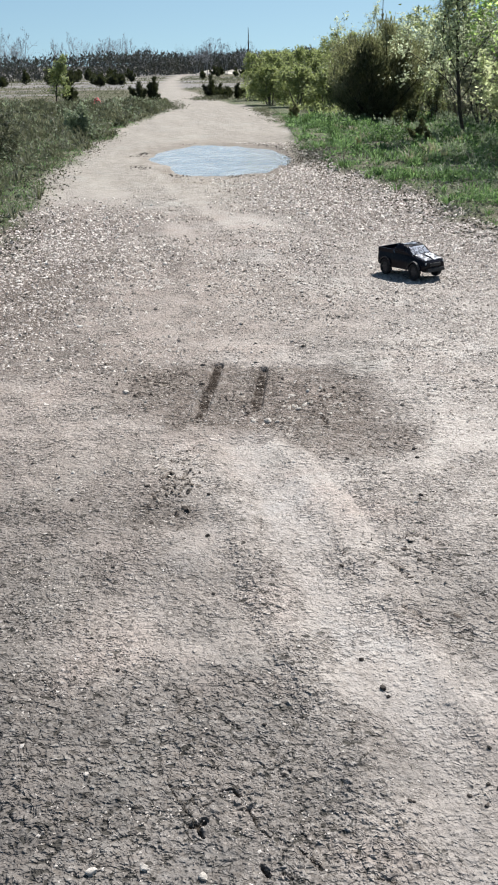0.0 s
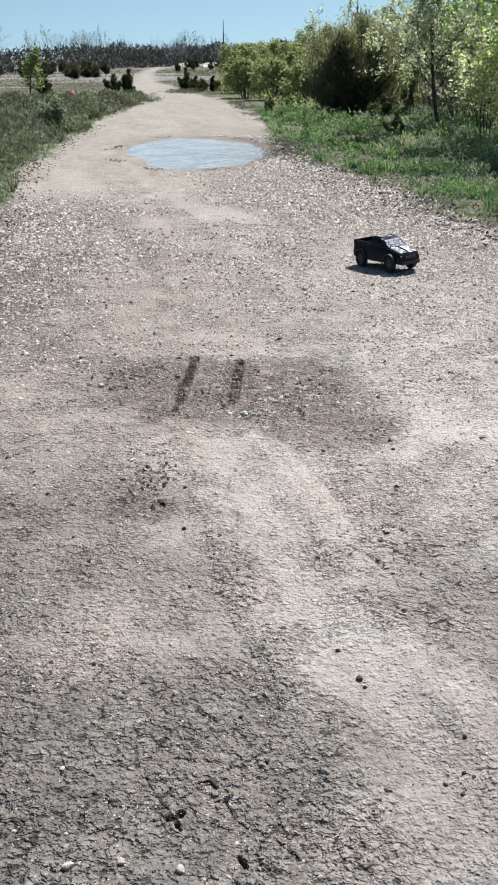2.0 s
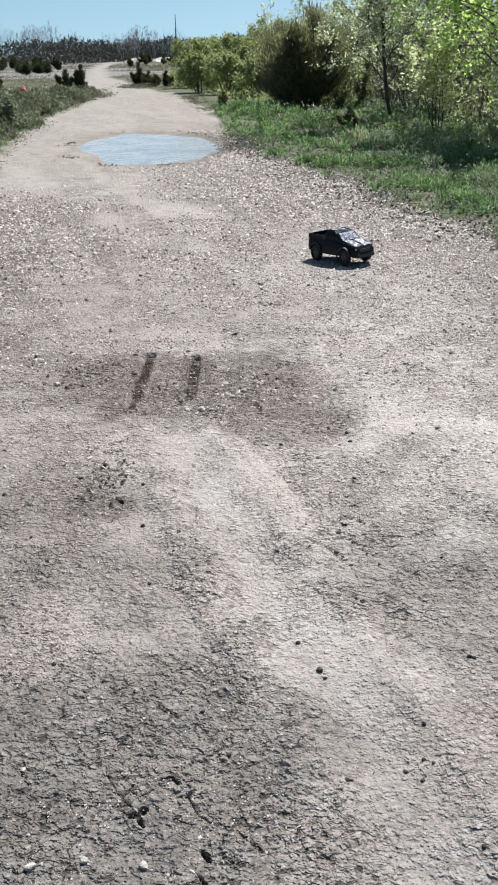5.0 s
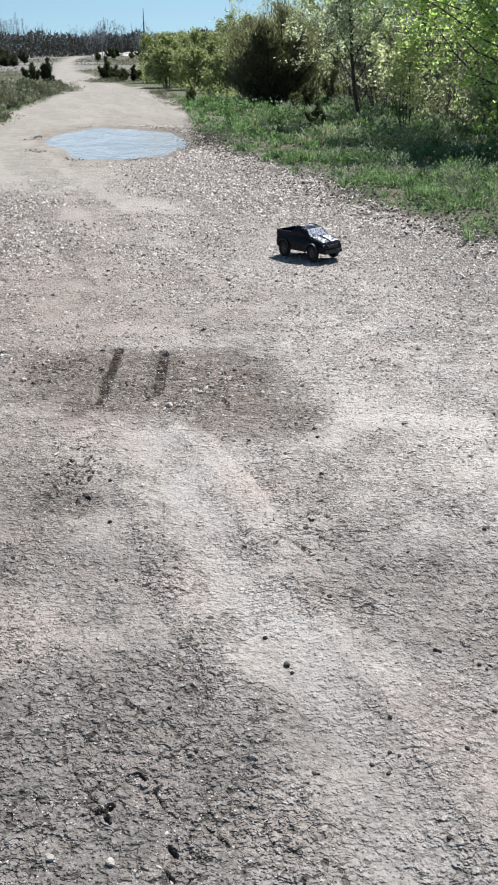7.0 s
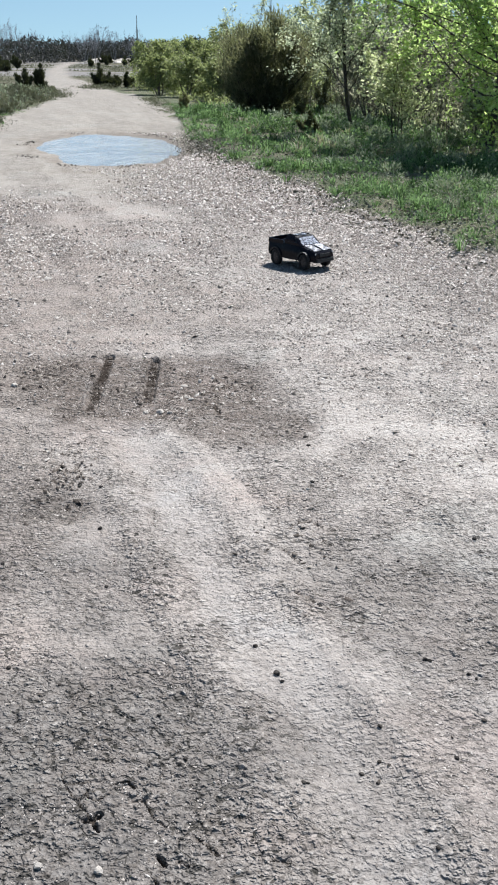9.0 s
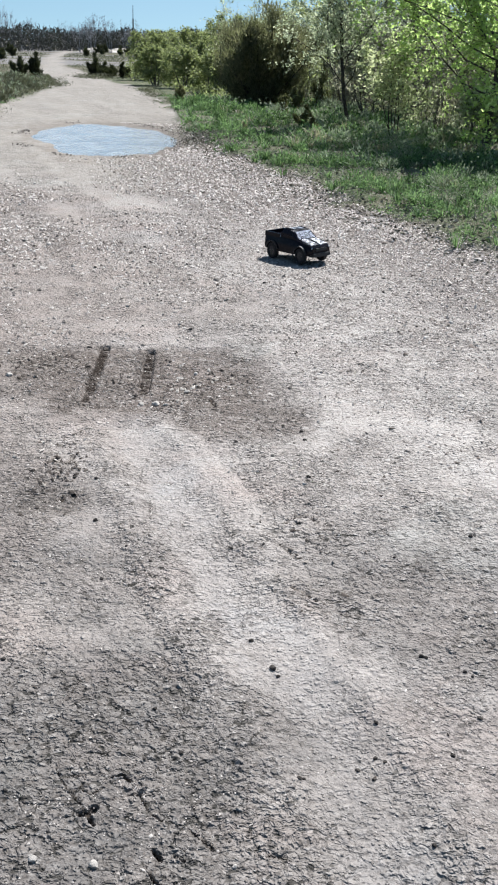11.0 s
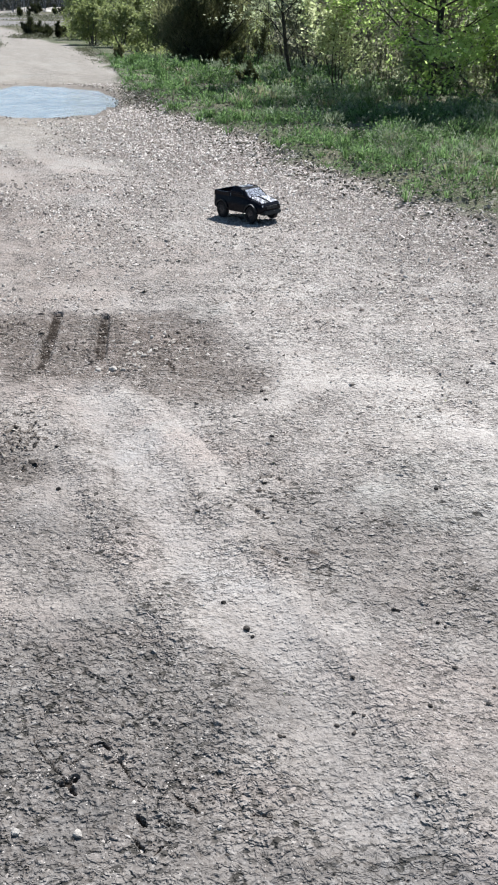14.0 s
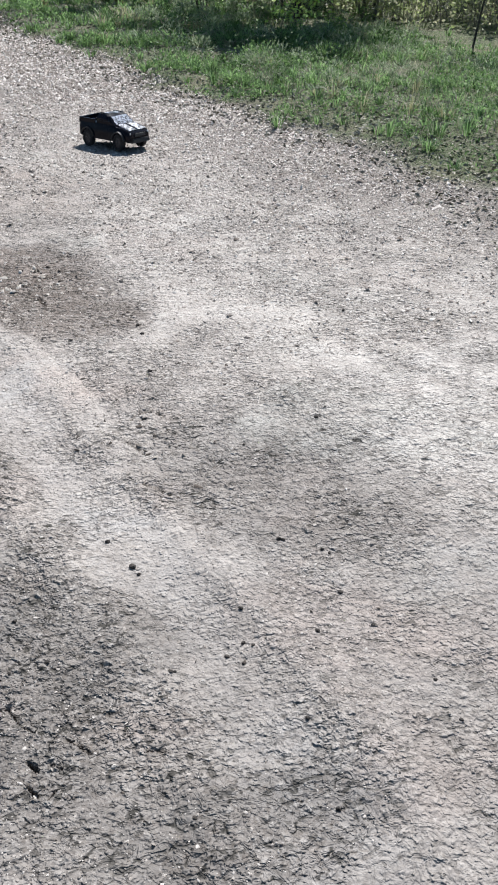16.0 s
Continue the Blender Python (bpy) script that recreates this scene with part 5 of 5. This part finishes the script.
# ---- the far wood ----
def build_far_wood():
    rng = np.random.default_rng(17)
    n = 60000
    x = rng.uniform(-75, 60, n)
    y = np.interp(x, [-75, -26, -20, -14, -8, 0, 60], [85, 104, 140, 160, 195, 240, 240]) + 34 * rng.uniform(0, 1, n) ** 1.6
    top = (1.5 + 0.0088 * y) * (1 + 0.28 * fbm(x, y * 0.3, 7, 3, 3) + 0.14 * fbm(x, y, 1.8, 2, 5))
    z = top * rng.uniform(0.0, 1.0, n) ** 0.8
    w = rng.normal(0, 1, (n, 3)) * np.array([0.7, 0.7, 1.0]) + np.array([0, 0, 0.35])
    tagged(new("far_wood", leaf_mesh("far_wood", rng, np.stack([x, y, z], -1), 0.0040 * y, 0.0013 * y, WOODS_HAZED, w)), "dark leafless wood along the horizon", "wood", kind="stuff")
    trees = []
    for k in range(4):
        t = plant("bare_tree", "tall bare tree rising from the far wood", "tree", -47 + 2.5 * k, 165 + 4 * k, 6.6 + 0.5 * k, 5.6, None, BARK_HAZED, 300 + k, stems=4, limbs=8, subs=6, twigs=5, per_twig=0, radius=0.07, fine=1.5, bare=0.30, rise=0.9, lift=0.10,
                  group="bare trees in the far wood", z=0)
        trees.append(t)
    tall = [(-38.5, 0.95), (-36, 0.8), (-30, 0.9), (-27.5, 1.05), (-25.8, 0.85), (-22.5, 1.05), (-20.3, 1.0), (-17, 0.8), (-8.6, 0.85), (-7, 1.0), (-3.6, 0.85), (-0.5, 0.8)]
    for k in range(30):
        sx, h = (tall[k][0], 0.8 * tall[k][1]) if k < len(tall) else (rng.uniform(-50, 24), rng.uniform(0.5, 0.75))
        copy_thing(trees[k % 4], pose(sx, 158 + rng.uniform(0, 14) + (1.6 * max(0, sx + 25) if k >= len(tall) else 0), 0, 0, 0, rng.uniform(0, 360)) @ Matrix.Scale(h, 4))
    for sx, h in ((-0.2, 11.5), (38.5, 21.0)):
        pole = new("radio_mast")
        under(new("pole", tubes("pole", [(0, 0, 0, 0.28, 0, 0, h * 0.7, 0.2), (0, 0, h * 0.7, 0.14, 0, 0, h, 0.08)], BARK_GREY, 6)), pole)
        under(new("guy_wire", tubes("guy_wire", [(0, 0, h * 0.68, 0.02, 5, 0, 0, 0.02), (0, 0, h * 0.68, 0.02, -5, 0, 0, 0.02)], BARK_GREY, 4)), pole)
        pole.matrix_world = pose(sx, 300, 0)
        tagged(pole, "thin grey mast far behind the wood", "mast")


build_far_wood()


def mound(x, y, rx, ry, h, mat, label, seed):
    n, m = 40, 10
    v, f = [], []
    rng = np.random.default_rng(seed)
    for j in range(m + 1):
        for k in range(n):
            a, r = 2 * math.pi * k / n, j / m
            w = 1 + 0.25 * vnoise(2 * math.cos(a) + seed, 2 * math.sin(a), seed)
            z = h * (1 - r * r) * (1 + 0.3 * vnoise(4 * r * math.cos(a), 4 * r * math.sin(a) + seed, 2)) - 0.05
            v.append((rx * r * w * math.cos(a), ry * r * w * math.sin(a), z))
    for j in range(m):
        for k in range(n):
            a, b = j * n + k, j * n + (k + 1) % n
            f.append((a, b, b + n, a + n))
    ob = new("sand_mound", mesh_from("sand_mound", v, f, mat, True))
    ob.matrix_world = pose(x, y, 0)
    return tagged(ob, label, "mound", "sand mounds")


def far_red_object():
    """A small red object of unknown kind in the far grass, given the shape of crumpled cloth."""
    m = material("red_object", (0.50, 0.05, 0.04), 0.6)
    n = Nodes(m)
    n.set(color=n.mix(n.span(n.noise(9, 4), 0.4, 0.65), (0.52, 0.045, 0.035), (0.36, 0.05, 0.045)), normal=n.bump(n.noise(14, 4), 0.05))
    v, f, k = [], [], 26
    for j in range(k):
        for i in range(k):
            u, w = i / (k - 1) - 0.5, j / (k - 1) - 0.5
            hump = max(0.0, 1 - 2.4 * math.hypot(u * 1.1, w))
            v.append((0.55 * u + 0.03 * vnoise(u * 6, w * 6, 4), 0.45 * w, 0.24 * hump + 0.03 * float(vnoise(u * 9, w * 9, 6)) + 0.03))
    for j in range(k - 1):
        for i in range(k - 1):
            a = j * k + i
            f.append((a, a + 1, a + k + 1, a + k))
    ob = new("red_object", mesh_from("red_object", np.array(v, float), f, m, True))
    ob.matrix_world = pose(-6.4, 42.6, float(ground_z(-6.4, 42.6)) + 0.10)
    tagged(ob, "small unidentified red object lying in the far grass", "sheet")


far_red_object()

SAND = material("bare_sand", (0.5, 0.46, 0.4), 0.95)
ns = Nodes(SAND)
ns.set(color=ns.mix(ns.span(ns.noise(1.2, 5, 0.65), 0.35, 0.65), (0.42, 0.38, 0.32), (0.58, 0.54, 0.48)))
mound(-6.2, 178, 3.6, 2.0, 0.7, SAND, "low mound of bare pale sand on the flat", 3)
mound(-2.4, 184, 2.6, 2.0, 0.6, SAND, "low mound of bare pale sand on the flat", 8)


# ---- the toy truck ----
def box(bm, x0, x1, y0, y1, z0, z1, taper=0.0, bevel=0.0):
    """A box whose top is drawn in by taper."""
    vs = [bm.verts.new((x + (taper if z and x == x0 else -taper if z else 0), y + (taper if z and y == y0 else -taper if z else 0), (z1 if z else z0))) for z in (0, 1) for y in (y0, y1) for x in (x0, x1)]
    for q in ((0, 2, 3, 1), (4, 5, 7, 6), (0, 1, 5, 4), (2, 6, 7, 3), (0, 4, 6, 2), (1, 3, 7, 5)):
        bm.faces.new([vs[i] for i in q])
    if bevel:
        es = {e for v in vs for e in v.link_edges}
        bmesh.ops.bevel(bm, geom=list(es), offset=bevel, segments=2, affect="EDGES")
    return bm


def loft(bm, rows):
    """Rows of points skinned to one another, the ends closed."""
    vs = [[bm.verts.new(p) for p in row] for row in rows]
    n = len(vs[0])
    for a, b in zip(vs, vs[1:]):
        for k in range(n):
            bm.faces.new((a[k], a[(k + 1) % n], b[(k + 1) % n], b[k]))
    bm.faces.new(vs[0][::-1]), bm.faces.new(vs[-1])
    return bm


def toy_truck():
    """A radio-controlled pickup, nose along +x, 0.55 m long."""
    paint = material("black_shell_paint", (0.012, 0.012, 0.016), 0.22)
    npaint = Nodes(paint)
    npaint.b.inputs["Specular IOR Level"].default_value = 0.14
    npaint.set(color=npaint.mix(npaint.span(npaint.noise(30, 4, 0.6), 0.5, 0.72, 0, 0.6), (0.005, 0.005, 0.009), (0.014, 0.014, 0.018)), rough=npaint.span(npaint.noise(18, 4), 0.3, 0.7, 0.08, 0.22))
    # pale mottling stands in for sky glare on bonnet and roof
    glare = material("painted_glare", (0.55, 0.56, 0.60), 0.3, 0.3)
    ng = Nodes(glare)
    ng.set(color=ng.mix(ng.span(ng.noise(34, 4, 0.7, 0.8), 0.50, 0.60), (0.015, 0.015, 0.022), (0.80, 0.82, 0.90)))
    glass = material("dark_window_film", (0.02, 0.022, 0.028), 0.06)
    # bright flecks in the windscreen colour imitate reflected sky
    screen = material("windscreen_glare", (0.7, 0.74, 0.82), 0.3, 0.5)
    ns = Nodes(screen)
    ns.set(color=ns.mix(ns.span(ns.noise(70, 3, 0.7), 0.42, 0.52), (0.06, 0.065, 0.09), (0.86, 0.88, 0.94)))
    rubber = material("tyre_rubber", (0.018, 0.017, 0.016), 0.85)
    nr = Nodes(rubber)
    nr.set(color=nr.mix(nr.span(nr.noise(40, 4), 0.5, 0.75, 0, 0.2), (0.010, 0.010, 0.011), (0.05, 0.045, 0.04)))
    rim_m = material("dark_rim", (0.05, 0.05, 0.055), 0.35, 0.6)
    plastic = material("black_plastic", (0.014, 0.014, 0.015), 0.55)
    lamp = material("headlight_sticker", (0.62, 0.64, 0.66), 0.2)
    t = new("toy_truck")

    def section(x, half, z0, z1, top):
        return [(x, -half, z0), (x, half, z0), (x, half, z0 + (z1 - z0) * 0.55), (x, top, z1), (x, -top, z1), (x, -half, z0 + (z1 - z0) * 0.55)]

    body = loft(bmesh.new(), [section(-0.272, 0.122, 0.080, 0.150, 0.116), section(-0.25, 0.135, 0.066, 0.158, 0.126), section(-0.06, 0.137, 0.058, 0.160, 0.128), section(0.06, 0.137, 0.058, 0.158, 0.126),
                              section(0.19, 0.135, 0.064, 0.146, 0.118), section(0.25, 0.126, 0.068, 0.132, 0.108), section(0.272, 0.105, 0.078, 0.118, 0.090)])
    bmesh.ops.bevel(body, geom=body.edges[:], offset=0.004, segments=2, affect="EDGES")
    shell = part("body_shell", body, paint, t, "glossy black dusty body shell")
    cab = loft(bmesh.new(), [section(-0.085, 0.118, 0.155, 0.205, 0.092), section(-0.075, 0.120, 0.155, 0.216, 0.094), section(0.015, 0.120, 0.155, 0.217, 0.094), section(0.045, 0.120, 0.155, 0.205, 0.092), section(0.115, 0.118, 0.150, 0.158, 0.110)])
    bmesh.ops.bevel(cab, geom=cab.edges[:], offset=0.003, segments=2, affect="EDGES")
    part("cab", cab, paint, t)
    ws = bmesh.new()
    q = [ws.verts.new(p) for p in ((0.112, -0.098, 0.1625), (0.112, 0.098, 0.1625), (0.050, 0.084, 0.2065), (0.050, -0.084, 0.2065))]
    ws.faces.new(q)
    bmesh.ops.solidify(ws, geom=ws.faces[:], thickness=-0.003)
    part("windscreen", ws, screen, t, "windscreen with sky glare coloured in")
    for s in (-1, 1):
        for x0, x1 in ((-0.072, -0.022), (-0.012, 0.05)):
            w = bmesh.new()
            y0, y1 = s * 0.1215, s * 0.101
            q = [w.verts.new(p) for p in ((x0, y0, 0.176), (x1 + (0.02 if x1 > 0 else 0), y0, 0.176), (x1 - (0.01 if x1 > 0 else 0), y1, 0.207), (x0 + 0.004, y1, 0.207))]
            w.faces.new(q)
            bmesh.ops.solidify(w, geom=w.faces[:], thickness=0.0025)
            part("side_window", w, glass, t)
        hl = box(bmesh.new(), 0.245, 0.268, s * 0.088 - 0.018, s * 0.088 + 0.018, 0.106, 0.122, 0.002, 0.002)
        part("headlight", hl, lamp, t, "pale headlight")
        rail = box(bmesh.new(), -0.262, -0.085, s * 0.125 - 0.006, s * 0.125 + 0.006, 0.155, 0.182, 0.001, 0.002)
        part("bed_rail", rail, paint, t)
        # thin raised panel that carries the painted bonnet glare
        stripe = box(bmesh.new(), 0.122, 0.250, s * 0.052 - 0.042, s * 0.052 + 0.042, 0.140, 0.1445, 0.0, 0.001)
        for v in stripe.verts:
            v.co.z += 0.0165 - (v.co.x - 0.125) * 0.19
        part("bonnet_glare", stripe, glare, t, "mottled pale glare painted on the bonnet")
        rack = box(bmesh.new(), -0.078, 0.018, s * 0.07 - 0.003, s * 0.07 + 0.003, 0.2165, 0.2225, 0.0, 0.001)
        part("roof_rail", rack, plastic, t)
    gate = box(bmesh.new(), -0.268, -0.256, -0.125, 0.125, 0.15, 0.182, 0.001, 0.002)
    part("tailgate", gate, paint, t)
    roof = box(bmesh.new(), -0.06, 0.006, -0.062, 0.062, 0.2165, 0.2195, 0.002, 0.0008)
    part("roof_panel", roof, glare, t, "grey roof panel")
    grille = box(bmesh.new(), 0.262, 0.277, -0.062, 0.062, 0.096, 0.116, 0.001, 0.002)
    part("grille", grille, plastic, t)
    bumper = box(bmesh.new(), 0.255, 0.292, -0.10, 0.10, 0.058, 0.084, 0.004, 0.004)
    part("bumper", bumper, plastic, t)
    part("bumper", box(bmesh.new(), -0.288, -0.262, -0.10, 0.10, 0.062, 0.086, 0.004, 0.004), plastic, t)
    part("chassis", box(bmesh.new(), -0.235, 0.24, -0.05, 0.05, 0.045, 0.082, 0.004, 0.004), plastic, t)
    for x in (-0.165, 0.165):
        axle = tubes("axle", [(x, -0.12, 0.054, 0.008, x, 0.12, 0.054, 0.008)], plastic, 8)
        under(new("axle", axle), t)
        for s in (-1, 1):
            wheel = new("wheel")
            wheel.parent = t
            prof = [(0.034, -0.021), (0.050, -0.022), (0.0535, -0.015), (0.054, 0.0), (0.0535, 0.015), (0.050, 0.022), (0.034, 0.021)]
            ty = bmesh.new()
            n = 36
            rings = [[ty.verts.new(((r + (0.0025 if k % 2 and r > 0.052 else 0)) * math.cos(2 * math.pi * k / n), w, (r + (0.0025 if k % 2 and r > 0.052 else 0)) * math.sin(2 * math.pi * k / n))) for r, w in prof] for k in range(n)]
            for k in range(n):
                for j in range(len(prof)):
                    ty.faces.new((rings[k][j], rings[k][(j + 1) % len(prof)], rings[(k + 1) % n][(j + 1) % len(prof)], rings[(k + 1) % n][j]))
            part("tyre", ty, rubber, wheel)
            rm = bmesh.new()
            bmesh.ops.create_cone(rm, cap_ends=True, segments=20, radius1=0.034, radius2=0.034, depth=0.026, matrix=Matrix.Rotation(radians(90), 4, "X"))
            for k in range(6):
                a = 2 * math.pi * k / 6
                bmesh.ops.create_cube(rm, size=1, matrix=Matrix.Rotation(a, 4, "Y") @ Matrix.Translation((0.017, s * 0.014, 0)) @ Matrix.Diagonal((0.026, 0.006, 0.007, 1)))
            part("rim", rm, rim_m, wheel)
            wheel.location = (x, s * 0.124, 0.054)
    for k, (x, s) in enumerate(((-0.165, -1), (-0.165, 1), (0.165, -1), (0.165, 1))):
        arch = bmesh.new()
        rows = []
        for j in range(9):
            a = math.pi * (0.08 + 0.84 * j / 8)
            c, z = math.cos(a), math.sin(a)
            rows.append([(x + 0.064 * c, s * 0.128, 0.056 + 0.064 * z), (x + 0.064 * c, s * 0.150, 0.056 + 0.064 * z), (x + 0.071 * c, s * 0.150, 0.056 + 0.071 * z), (x + 0.071 * c, s * 0.128, 0.056 + 0.071 * z)])
        part("wheel_arch", loft(arch, rows), plastic, t)
    return tagged(t, "black radio-controlled toy pickup truck with dusty tyres on the dirt", "toy truck")


truck = toy_truck()
truck.matrix_world = pose(1.31, 7.72, float(np.max(ground_z(1.31 + np.array([-0.15, 0, 0.15]), 7.72 + np.array([0.1, 0, -0.1])))) + 0.004, 0, 0, -52) @ Matrix.Diagonal((0.94, 1.0, 1.14, 1.0))
